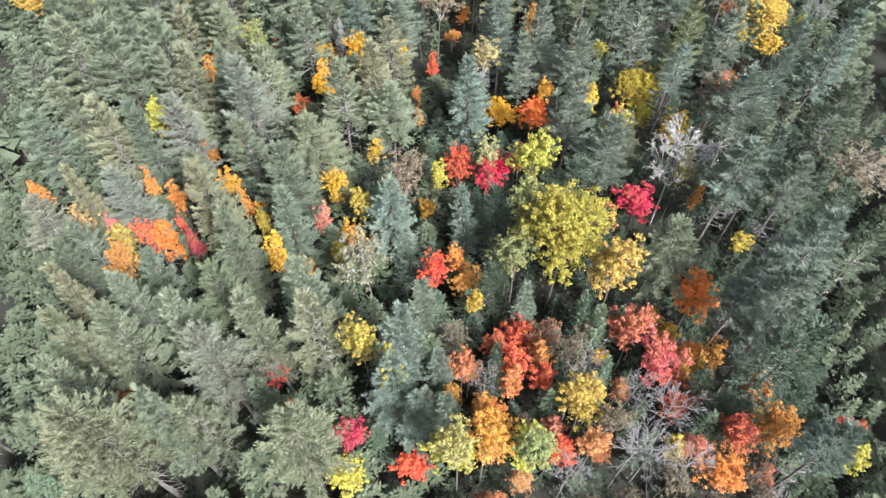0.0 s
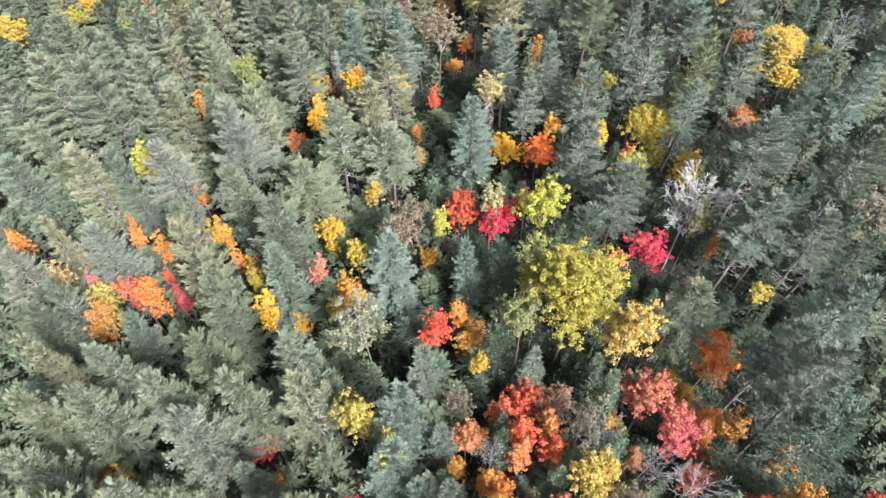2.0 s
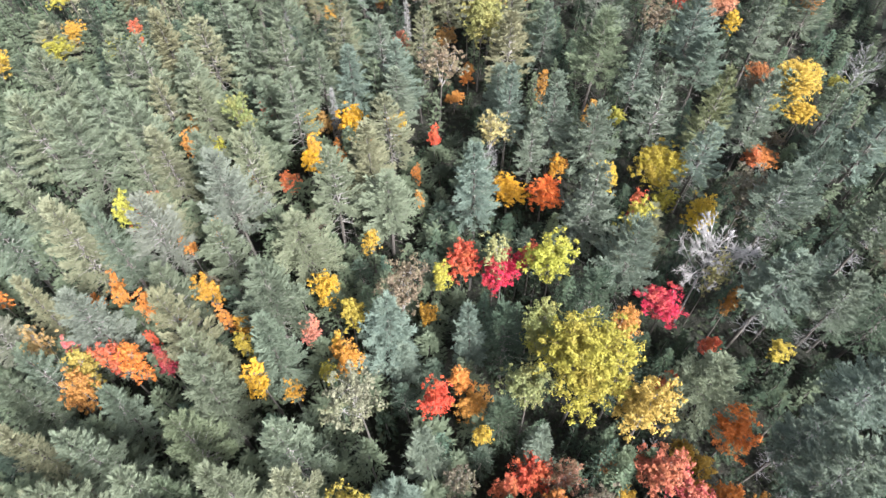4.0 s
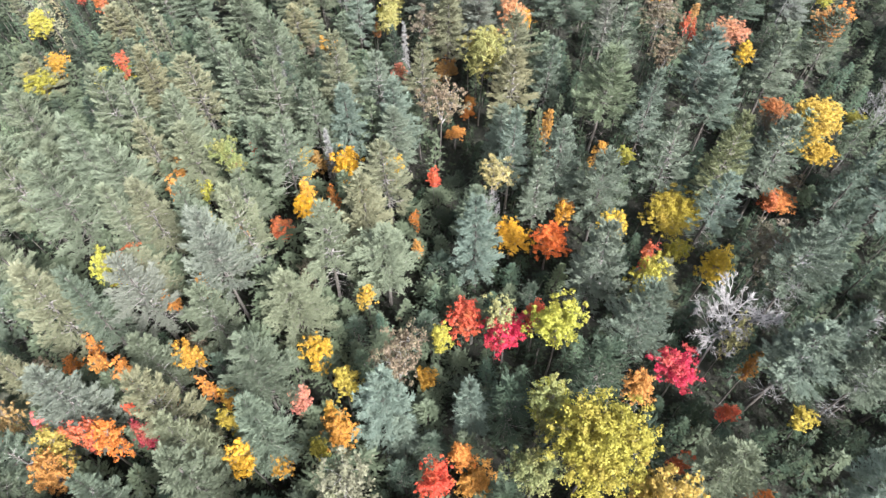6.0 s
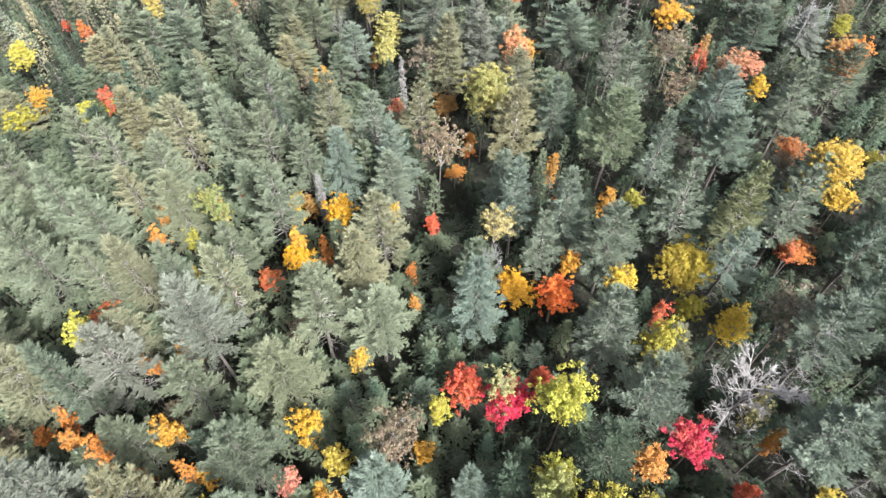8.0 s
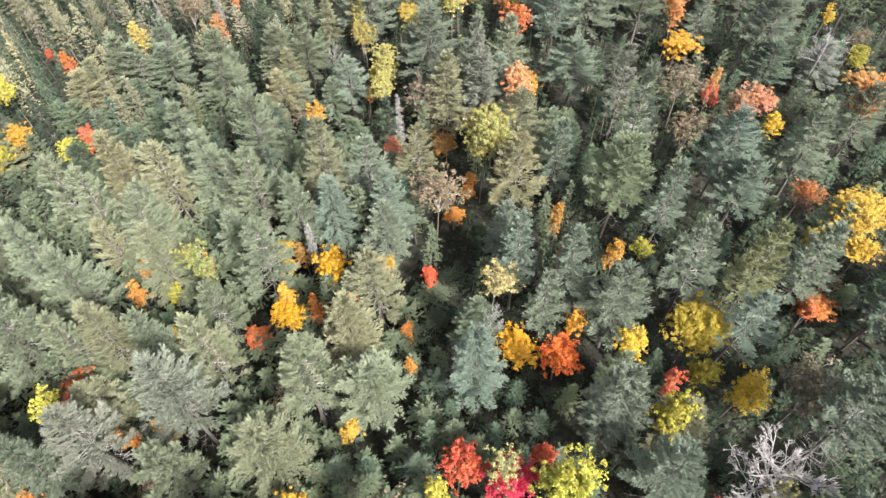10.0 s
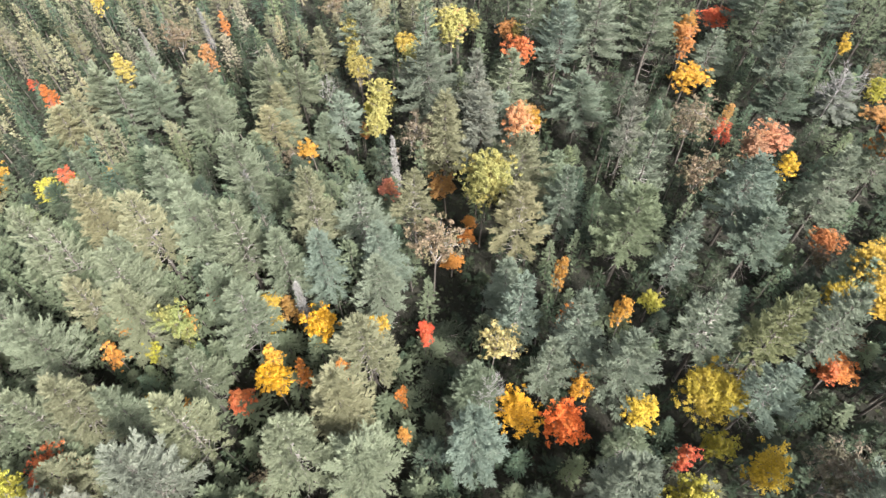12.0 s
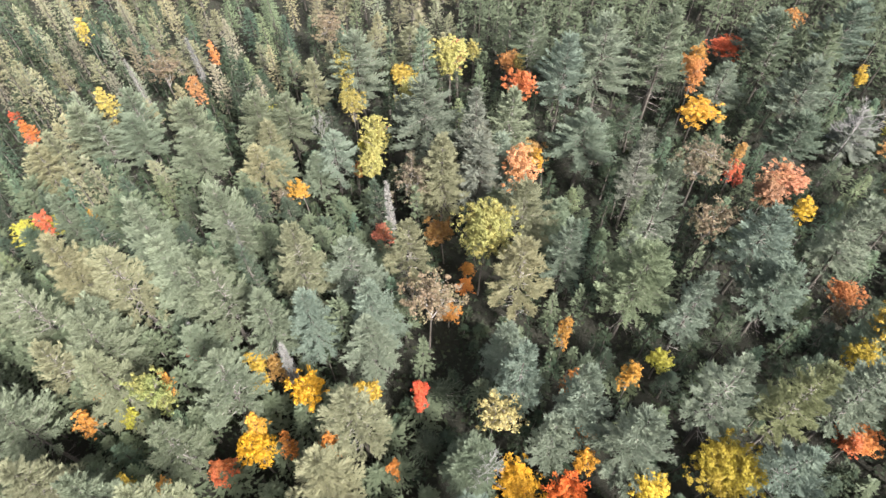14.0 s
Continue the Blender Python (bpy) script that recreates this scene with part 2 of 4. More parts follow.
def pine(seed, height, radius, bare, tiers, arms, rise_top, rise_low, full=0.45, crowd=8, dead=1.0, heart=0.1, core=300):
    """Trunk with its limbs, and the crown of a white pine: tiers of separate plumes, upturned at the tips, of brush-like tufts."""
    rng = np.random.default_rng(seed)
    stem, limbs, crown = Soup(), Soup(), Soup()
    line = trunk_line(rng, height)
    girth = 0.0095 * height + 0.03
    zs = np.linspace(-0.3, height - 0.2, 8)
    stem.limb([line(z) for z in zs], [girth * (1 - 0.97 * max(z, 0) / height) ** 0.85 + 0.008 for z in zs], 6)
    spots, heads, inside, ways = [], [], [], []
    lop, tier_turn = rng.uniform(0, 6.28), rng.uniform(0, 6.28)

    def shoot(start, along, run, lift):
        """Tufts along a shoot that bends upwards."""
        n = max(2, round(run / 0.2))
        for q in range(n):
            g = (q + rng.uniform(0.3, 0.9)) / n
            spots.append(start + along * run * g + (0, 0, lift * run * g * g) + rng.normal(size=3) * 0.05)
            heads.append(unit(along + (0, 0, lift * 1.6 * g)))

    for w in range(tiers):
        u = (w + rng.uniform(0.15, 0.6)) / tiers
        z0 = height - 0.5 - u * (height * (1 - bare) - 0.5)
        reach = radius * (0.2 + 0.8 * min(u / full, 1) ** 0.72) * (1 if u < 0.85 else 0.86)
        n = arms if u > 0.3 else max(3, arms - 1)
        for k in range(n):
            if u > 0.8 and rng.random() < 0.2:
                continue
            az = 6.283 * (k + rng.uniform(-0.3, 0.3)) / n + tier_turn + w * 2.2
            length = reach * rng.uniform(0.78, 1.1) * (1 + 0.1 * math.cos(az - lop))
            rise = radians(rise_top + (rise_low - rise_top) * min(1.0, u * 1.5) + rng.uniform(-9, 9))
            curl = rng.uniform(0.05, 0.26)
            out = np.array([math.cos(az), math.sin(az), 0.0])
            foot = line(z0 + rng.uniform(-0.35, 0.35))

            def at(s):
                return foot + out * length * s * math.cos(rise) + np.array([0, 0, length * (s * math.sin(rise) + curl * (s * s - 0.5 * s))])

            limbs.limb([at(0), at(0.45), at(0.8)], [0.016 + 0.012 * length, 0.012 + 0.006 * length, 0.007], 3)
            inner = heart + 0.16 * u
            steps = max(4, round(length * (1 - inner) / 0.2))
            for q in range(steps):
                s = inner + (1 - inner) * (q + 0.5) / steps
                spots.append(at(s) + rng.normal(size=3) * 0.05)
                heads.append(unit(at(min(s + 0.1, 1.1)) - at(s)))
            sides = max(5, round(length * 3.0))
            for j in range(sides):
                s = inner + 0.02 + (0.9 - inner) * (j + rng.uniform(0.1, 0.9)) / sides
                a = az + (1 if j % 2 else -1) * radians(rng.uniform(20, 40))
                run = length * rng.uniform(0.16, 0.28) * (1.25 - s) + 0.2
                shoot(at(s), unit((math.cos(a), math.sin(a), math.sin(rise) * 0.5 + rng.uniform(-0.05, 0.2))), run, rng.uniform(0.0, 0.3))
    # the leader and the upright shoots round it
    for k in range(5):
        a = 2.4 * k + lop
        shoot(line(height - 1.2 + 0.15 * k), unit((0.42 * math.cos(a), 0.42 * math.sin(a), 0.9)), rng.uniform(0.5, 1.0), 0.1)
    # inner blades about the stem, added to hide it and block light
    core = int(core * radius)
    for k in range(core):
        u = 0.06 + 0.8 * (k + rng.random()) / core
        a, r = rng.uniform(0, 6.283), radius * (0.2 + 0.8 * min(u / full, 1) ** 0.72) * rng.uniform(0.12, 0.5)
        z = height - 0.5 - u * (height * (1 - bare) - 0.5) + 0.5 * r
        inside.append(line(z) + (r * math.cos(a), r * math.sin(a), 0))
        ways.append(unit((math.cos(a), math.sin(a), rng.uniform(0.1, 0.9))))
    n = len(inside)
    d = np.array(ways)
    across = unit(np.cross(d, rng.normal(size=(n, 3)) * 0.5 + (0, 0, 1)))
    crown.blades(inside, d, across, rng.uniform(0.35, 0.65, n), rng.uniform(0.1, 0.17, n))
    p, h = np.array(spots), np.array(heads)
    p, h = np.repeat(p, crowd, 0), np.repeat(h, crowd, 0)
    n = len(p)
    d = unit(h + rng.normal(size=(n, 3)) * (0.34, 0.34, 0.16) + (0, 0, 0.08))
    across = unit(np.cross(d, rng.normal(size=(n, 3)) * 0.4 + (0, 0, 1)))
    crown.blades(p, d, across, rng.uniform(0.26, 0.5, n), rng.uniform(0.075, 0.12, n))
    # bare dead limbs under the living crown
    for k in range(int(dead * (3 + height * 0.55))):
        z = height * rng.uniform(0.5 * bare, bare + 0.12)
        a, length = rng.uniform(0, 6.283), radius * rng.uniform(0.3, 0.7)
        q, d = line(z), np.array([math.cos(a), math.sin(a), rng.uniform(-0.2, 0.3)])
        e = q + d * length * 0.6 + (0, 0, rng.uniform(-0.2, 0.2))
        limbs.limb([q, e, q + d * length + (0, 0, rng.uniform(-0.3, 0.1))], [0.026, 0.016, 0.006], 3)
        for turn_by in (0.7, -0.8):
            limbs.limb([e, e + length * rng.uniform(0.25, 0.45) * np.array([math.cos(a + turn_by), math.sin(a + turn_by), 0.1])], [0.014, 0.005], 3)
    return stem, limbs, crown, height, radius


def broadleaf(seed, height, radius, depth, clumps, leaves, leaf, sparse=0.0, lobes=4, swell=1.0):
    """Trunk with its limbs, and the crown of a leafy tree: a few uneven lobes, each of many clumps of leaves."""
    rng = np.random.default_rng(seed)
    stem, limbs, crown = Soup(), Soup(), Soup()
    line = trunk_line(rng, height, 0.3)
    girth = 0.009 * height + 0.03
    zs = np.linspace(-0.3, height * 0.86, 7)
    stem.limb([line(z) for z in zs], [girth * (1 - 0.93 * max(z, 0) / height) for z in zs], 6)
    mounds = []
    for k in range(lobes):
        a, low = k * 6.283 / lobes + rng.uniform(-0.6, 0.6), rng.uniform(0.22, 0.6) if k else 0.24
        off = radius * rng.uniform(0.2, 0.5) if k else 0.1
        c = line(height - depth * low) + (off * math.cos(a), off * math.sin(a), 0)
        wide = radius * rng.uniform(0.45, 0.66) * swell
        mounds.append((c, np.array([wide, wide, min(depth * rng.uniform(0.22, 0.36), height - c[2])])))
        p = line(height * 0.5 + 0.2 * (c[2] - height * 0.5))
        limbs.limb([p, (p + c) / 2 + (0, 0, -0.25), c], [0.03 + 0.014 * radius, 0.02 + 0.008 * radius, 0.012], 4)
    pos, nor = [], []
    for k in range(clumps):
        c, size3 = mounds[k % lobes]
        d = unit(rng.normal(size=3) + (0, 0, 0.3))
        q = c + d * size3 * rng.uniform(0.3, 1.25)
        size = rng.uniform(0.55, 1.35) * (0.2 + 0.06 * radius)
        if rng.random() < 0.4:
            limbs.limb([c, (c + q) / 2 + rng.uniform(-0.15, 0.15, 3), q], [0.018, 0.012, 0.005], 3)
        n = max(3, int(leaves * rng.uniform(0.5, 1.4) * (1 - sparse)))
        o = unit(rng.normal(size=(n, 3)) + (0, 0, 0.4))
        pos.append(q + o * (size, size, size * 0.42) * rng.uniform(0.3, 1.1, (n, 1)))
        nor.append(unit(o + 0.6 * rng.normal(size=(n, 3)) + (0, 0, 0.6)))
    p, n = np.concatenate(pos), np.concatenate(nor)
    d = unit(np.cross(n, rng.normal(size=n.shape)))
    crown.leaves(p, d, np.cross(n, d), leaf * rng.uniform(0.7, 1.35, len(p)))
    return stem, limbs, crown, height, radius


def bare_tree(seed, height, radius, splits=4, twigs=4, spread=0.42, boughs=11, lift=(0.1, 0.7), stout=1.0):
    """A leafless tree: a trunk and forking limbs down to twigs."""
    rng = np.random.default_rng(seed)
    stem, limbs = Soup(), Soup()
    line = trunk_line(rng, height, 0.3)
    girth = 0.006 * height + 0.015
    zs = np.linspace(-0.3, height * 0.94, 7)
    stem.limb([line(z) for z in zs], [girth * (1 - 0.95 * max(z, 0) / height) + 0.008 for z in zs], 6)

    def fork(p, d, length, r, level):
        bend = unit(d + 0.22 * rng.normal(size=3) + (0, 0, 0.1))
        m = p + d * length * 0.5
        e = m + bend * length * 0.5
        limbs.limb([p, m, e] if level else [p, e], [r, r * 0.75, r * 0.5] if level else [r, 0.005], 3)
        if level:
            for k in range(4 if level > 1 else twigs):
                s = rng.uniform(0.35, 1.0)
                q = p + (m - p) * 2 * s if s < 0.5 else m + (e - m) * (2 * s - 1)
                fork(q, unit(d + spread * rng.normal(size=3) + (0, 0, 0.3)), length * rng.uniform(0.42, 0.62), max(r * 0.62, 0.013 * stout), level - 1)

    for k in range(boughs):
        z = height * (0.55 + 0.38 * (k + rng.random()) / boughs)
        a = k * 2.4 + rng.uniform(-0.5, 0.5)
        fork(line(z), unit((math.cos(a), math.sin(a), rng.uniform(*lift))), radius * rng.uniform(0.55, 0.8) * (1.15 - 0.55 * (z / height - 0.5)), stout * (0.022 + 0.005 * radius), splits - 1)
    return stem, limbs, None, height, radius


def finished(parts, name, mats):
    """The meshes of a variant: the trunk with its limbs, and the crown; or a crown of bare twigs."""
    stem, limbs, crown, height, radius = parts
    if not crown:
        return [("trunk", stem.mesh(name + "_trunk", mats[0], True)), ("crown", limbs.mesh(name + "_crown", mats[1], True))], height, radius
    wood, cut = Soup(), sum(len(f) for f in stem.f)
    for soup in (stem, limbs):
        wood.add(np.concatenate(soup.v), np.concatenate(soup.f))
    trunk = wood.mesh(name + "_trunk", mats[0], True)
    trunk.materials.append(mats[1])
    trunk.polygons.foreach_set("material_index", [0 if k < cut else 1 for k in range(len(trunk.polygons))])
    meshes = [("trunk", trunk), ("crown", crown.mesh(name + "_crown", mats[2]))]
    return meshes, height, radius


PINES = [finished(pine(10 + k, 20, 2.9, (0.28, 0.34, 0.31)[k % 3], (11, 10, 11)[k % 3], (7, 6, 7)[k % 3], 58, (0, 10, 5)[k % 3], (0.8, 0.58, 0.7)[k % 3], 9, 1.0, (0.1, 0.24, 0.14)[k % 3], (300, 170, 240)[k % 3]), "pine", (BARK, PALE_TWIGS if k % 3 else TWIGS, NEEDLES)) for k in range(9)]
SLIM_PINES = [finished(pine(50 + k, 18, 1.9, 0.26, 11, 6, 58, (0, 8)[k % 2], (0.8, 0.65)[k % 2]), "slim_pine", (BARK, TWIGS, NEEDLES)) for k in range(3)]
WIDE_PINES = [finished(pine(60 + k, 21, 4.3, (0.34, 0.4)[k % 2], 9, 8, 56, (4, 12)[k % 2], (0.6, 0.75)[k % 2], 8), "wide_pine", (BARK, TWIGS, NEEDLES)) for k in range(4)]
SHORT = [finished(pine(26 + k, 21, 3.0, (0.6, 0.55)[k % 2], (8, 9)[k % 2], 8, 58, (10, 4)[k % 2], (0.55, 0.65)[k % 2], 9, 4.0, 0.16, 260), "high_crowned_pine", (BARK, GREY_TWIGS, NEEDLES)) for k in range(4)]
WIDE_SHORT = [finished(pine(70 + k, 21, 4.2, (0.6, 0.55)[k % 2], (7, 8)[k % 2], 9, 56, (10, 4)[k % 2], (0.55, 0.65)[k % 2], 8, 4.0, 0.16, 260), "wide_high_crowned_pine", (BARK, GREY_TWIGS, NEEDLES)) for k in range(3)]
FILL_PINES = [finished(conifer(30 + k, 15, 3.0, 0.35, 8, 6, 46, -2, 4, 0.32, 0.42, 0.16, 3, 0.97, 0.7, 0.3, 0.2, 0.38, full=0.9, hug=150), "young_pine", (BARK, TWIGS, NEEDLES)) for k in range(5)]
HEMLOCKS = [finished(conifer(40 + k, 15, 3.0, 0.25, 13, 7, 42, -8, 4, 0.27, 0.34, 0.16, 3, 0.97, 0.45, 0.5, 0.15, 0.5, full=0.5, hug=300), "hemlock", (BARK, TWIGS, NEEDLES)) for k in range(3)]
SPRUCES = [finished(conifer(60 + k, 10, 1.8, 0.1, 11, 6, 30, -24, 1, 0.28, 0.32, 0.15, 3, 0.97, 0.9, 0.2, 0.12, 0.45, 0.9, 1.0, 230, hug_out=0.85), "spruce", (BARK, TWIGS, SPRUCE_NEEDLES)) for k in range(6)]
SAPLINGS = [conifer(80 + k, 7, 1.6, 0.15, 6, 6, 25, -18, 1, 0.5, 0.38, 0.18, 2, 0.95, 0.9, 0.0, 0.1, 0.7, 2, 1.0) for k in range(4)]
DEAD_SPRUCES = [finished(conifer(90 + k, 12, 1.25, 0.2, 22, 6, 15, -24, 2, 0.3, 0.46, 0.085, 3, 0.85, 0.9, 0.8, 0.12, 0.7, full=1.0, hug=60, hug_out=0.7), "dead_spruce", (TWIGS, PALE_TWIGS, GREY_SPRAYS)) for k in range(3)]
BROAD_SMALL = [finished(broadleaf(100 + k, 10, 1.4, 4.8, 120, 23, 0.16), "small_broadleaf", (BARK, TWIGS, LEAVES)) for k in range(5)]
BROAD_MID = [finished(broadleaf(110 + k, 12, 2.3, 6.0, 260, 26, 0.17, 0.0, 6, 1.05), "broadleaf", (BARK, TWIGS, LEAVES)) for k in range(5)]
BROAD_LARGE = [finished(broadleaf(120 + k, 16, 4.0, 8.0, 800, 38, 0.18, 0.0, 9, 1.15), "large_broadleaf", (BARK, TWIGS, LEAVES)) for k in range(2)]
FADING = [finished(broadleaf(130 + k, 12, 2.8, 5.5, 180, 22, 0.19, 0.1, 6, 1.15), "fading_broadleaf", (BARK, PALE_TWIGS, FADED)) for k in range(3)]
BARE = [finished(bare_tree(140 + k, 12, 2.6, 4, 5, 0.42, 16, (0.2, 1.1), 0.8), "bare_tree", (GREY_TWIGS, GREY_TWIGS)) for k in range(4)]
BARE.append(finished(bare_tree(150, 12, 2.6, 4, 7, 0.45, 24, (0.3, 1.5), 1.15), "great_bare_tree", (GREY_WOOD, GREY_WOOD)))

# kind: name, label, tint of the crown
KINDS = {
    "P": ("white_pine", "tall grey-green white pine with layered feathery boughs", (0.116, 0.147, 0.101)),
    "Q": ("white_pine", "tall white pine with pale yellowing needles", (0.178, 0.178, 0.112)),
    "G": ("hemlock", "dense dark green hemlock with a rounded crown", (0.035, 0.053, 0.034)),
    "S": ("spruce", "narrow dark green spruce among taller pines", (0.050, 0.080, 0.056)),
    "N": ("dead_spruce", "dead grey spruce spire without needles", (0.13, 0.13, 0.128)),
    "Y": ("birch", "golden yellow autumn birch below the pines", (0.38, 0.245, 0.04)),
    "V": ("sugar_maple", "yellow-green autumn maple with a full crown", (0.30, 0.282, 0.05)),
    "O": ("red_maple", "bright orange autumn maple", (0.40, 0.165, 0.042)),
    "R": ("red_maple", "vivid red autumn maple", (0.42, 0.075, 0.045)),
    "C": ("red_maple", "deep crimson autumn maple", (0.36, 0.025, 0.06)),
    "B": ("oak", "fading grey-brown oak with thinning leaves", (0.13, 0.103, 0.075)),
    "L": ("birch", "pale cream birch with a white stem and thin leaves", (0.31, 0.25, 0.11)),
    "D": ("bare_tree", "leafless grey-white tree with forking branches", (0.3, 0.3, 0.3)),
}
# tones of the pines' needles; PALE also paints sunlight onto pines on the left
LIGHT_GREEN, GREY_GREEN, DULL_GREEN = (0.122, 0.146, 0.103), (0.135, 0.168, 0.134), (0.118, 0.149, 0.115)
PALE, SILVERY, BLUISH = (0.152, 0.174, 0.118), (0.162, 0.176, 0.140), (0.120, 0.146, 0.117)
YELLOWING, GOLDEN, RUSTY = (0.178, 0.178, 0.111), (0.137, 0.155, 0.084), (0.149, 0.160, 0.134)
FRESH, DEEP_GREEN, STRAW = (0.114, 0.142, 0.089), (0.096, 0.122, 0.088), (0.183, 0.180, 0.115)
# filler pines' green with the shade of the taller crowns mixed in
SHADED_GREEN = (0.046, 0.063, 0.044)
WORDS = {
    SHADED_GREEN: "young pine crowded below taller pines, its green darkened for their shade",
    PALE: "tall pale green white pine with upturned feathery plumes",
    SILVERY: "broad silvery-grey white pine with flat feathery boughs",
    BLUISH: "dense blue-green white pine with a rounded crown",
    GOLDEN: "white pine with golden-yellow needles at its top",
    RUSTY: "white pine greyed with rusty dying needles",
    FRESH: "fresh yellow-green pine with dense upright tufts",
    DEEP_GREEN: "deep green white pine standing in the shade",
}
rng = np.random.default_rng(5)
PLANTED, STANDING = [], []
COUNT = [0]


def plant(kind, x, y, height, radius, pick=None, label="", tint=None, filler=False, high_crown=False, tone=False):
    """One tree: its height and crown radius in metres."""
    name, words, colour = KINDS[kind]
    words = WORDS.get(tint, words) if kind in "PQ" else words
    if kind in "PQ":
        kinds = PINES if radius < 3.75 else WIDE_PINES
        if filler:
            kinds = FILL_PINES
        elif high_crown:
            kinds = SHORT if radius < 3.75 else WIDE_SHORT
        elif radius < 2.25:
            kinds = SLIM_PINES
    elif kind == "G":
        kinds = HEMLOCKS
    elif kind == "S":
        kinds = SPRUCES
    elif kind == "N":
        kinds = DEAD_SPRUCES
    elif kind == "D":
        kinds = BARE if pick else BARE[:4]
    elif kind in "BL":
        kinds = FADING
    else:
        kinds = BROAD_SMALL if radius < 1.75 else BROAD_MID if radius < 3.1 else BROAD_LARGE
    meshes, full, wide = kinds[COUNT[0] % len(kinds) if pick is None else pick]
    COUNT[0] += 1
    tree = tagged(new(name), label or words, "tree", "trees of the forest")
    tree.empty_display_size = 0.5
    tree.matrix_world = pose(x, y, ground_height(x, y), rng.uniform(-1.5, 1.5), rng.uniform(-1.5, 1.5), rng.uniform(0, 360)) @ Matrix.Diagonal((radius / wide, radius / wide, height / full, 1))
    light = rng.uniform(0.9, 1.1) if tone else rng.uniform(0.74, 1.28)
    shift = rng.uniform(-0.05, 0.06) if kind in "PQGSNBD" else rng.uniform(-0.04, 0.03) if kind == "V" else rng.uniform(-0.12, 0.12)
    r, g, b = tint or colour
    for part_name, me in meshes:
        ob = new(part_name, me)
        ob.parent = tree
        if part_name == "crown":
            ob.color = (r * light * (1 + shift), g * light * (1 - (0 if kind in "PQGSNBD" else 0.8 * shift)), b * light * (1 - shift), 1)
    PLANTED.append((x, y, radius, height))
    STANDING.append((kind, x, y, height))
    return tree


# ---- the trees: kind, x, y, height, crown radius ----
# the crowns of the canopy
plant("Q", 32.6, 15.5, 20.4, 2.25, tint=GREY_GREEN, tone=True, high_crown=True)
plant("P", -28.4, 16.7, 25.4, 4.97, tint=PALE, tone=True)
plant("P", -12.8, 16.7, 23.1, 4.11, tint=PALE, tone=True)
plant("P", -24.6, 18.9, 22.4, 2.65, tint=PALE, tone=True)
plant("P", -21.5, 19.2, 21.4, 2.45, tint=PALE, tone=True)
plant("P", -29.5, 20.1, 20.3, 2.14, tint=DEEP_GREEN, tone=True)
plant("P", -3.1, 20.4, 17.8, 1.96, tint=GREY_GREEN, tone=True)
plant("P", 0.3, 20.4, 17.6, 1.80, tint=GREY_GREEN, tone=True)
plant("G", 28.1, 20.9, 12.4, 2.28, tone=True)
plant("P", -1.5, 21.0, 17.1, 1.67, tint=GREY_GREEN, tone=True)
plant("P", -31.4, 21.3, 23.8, 2.69, tint=PALE, tone=True)
plant("P", -16.9, 21.7, 18.7, 2.01, tint=DEEP_GREEN, tone=True)
plant("P", -5.0, 22.2, 21.2, 2.99, tint=GREY_GREEN, tone=True)
plant("G", 31.4, 23.9, 22.5, 3.55, tone=True)
plant("P", -20.6, 23.9, 23.6, 3.86, tint=SILVERY, tone=True)
plant("G", 5.3, 25.5, 16.2, 1.20, tone=True)
plant("P", -0.6, 25.6, 15.6, 1.65, tint=GREY_GREEN, tone=True)
plant("P", -29.3, 25.8, 24.5, 3.10, tint=PALE, tone=True)
plant("P", -33.9, 26.2, 24.2, 2.70, tint=PALE, tone=True)
plant("Q", -11.9, 26.5, 23.3, 2.91, tint=YELLOWING, tone=True)
plant("P", -4.6, 26.6, 22.2, 2.84, tint=GREY_GREEN, tone=True)
plant("P", -23.8, 27.1, 24.9, 2.90, tint=PALE, tone=True)
plant("P", -21.1, 27.2, 21.6, 1.77, tint=FRESH, tone=True)
plant("P", 31.5, 27.3, 25.1, 3.44, tint=GREY_GREEN, tone=True, high_crown=True)
plant("P", -17.4, 27.6, 23.1, 2.81, tint=PALE, tone=True)
plant("P", -13.2, 30.5, 23.5, 3.09, tint=PALE, tone=True)
plant("P", -29.8, 31.1, 21.5, 2.94, tint=PALE, tone=True)
plant("P", 30.1, 31.6, 22.6, 2.55, tint=GREY_GREEN, tone=True, high_crown=True)
plant("P", 16.5, 31.9, 12.0, 1.63, tint=FRESH, tone=True)
plant("P", -1.9, 32.0, 17.7, 2.14, tint=GREY_GREEN, tone=True)
plant("Q", -36.3, 32.2, 21.6, 2.01, tint=YELLOWING, tone=True)
plant("P", -22.7, 32.8, 20.5, 2.69, tint=FRESH, tone=True)
plant("P", 8.6, 33.6, 15.0, 1.79, tint=GREY_GREEN, tone=True)
plant("P", 36.6, 35.0, 23.9, 3.13, tint=GREY_GREEN, tone=True, high_crown=True)
plant("G", 5.2, 35.8, 14.4, 2.19, tone=True)
plant("P", -30.6, 36.2, 17.5, 2.27, tint=LIGHT_GREEN, tone=True)
plant("P", -21.4, 36.2, 22.9, 3.13, tint=LIGHT_GREEN, tone=True)
plant("P", 24.2, 37.2, 20.7, 4.1, tint=PALE, tone=True)
plant("P", -39.9, 37.5, 17.7, 2.57, tint=DEEP_GREEN, tone=True)
plant("G", 17.3, 39.5, 18.3, 2.41, tone=True)
plant("P", -38.1, 39.5, 18.2, 2.30, tint=LIGHT_GREEN, tone=True)
plant("P", -21.9, 39.9, 22.9, 2.44, tint=PALE, tone=True)
plant("P", -16.6, 41.3, 20.1, 2.99, tint=LIGHT_GREEN, tone=True)
plant("Q", -24.7, 42.3, 23.3, 3.07, tint=YELLOWING, tone=True)
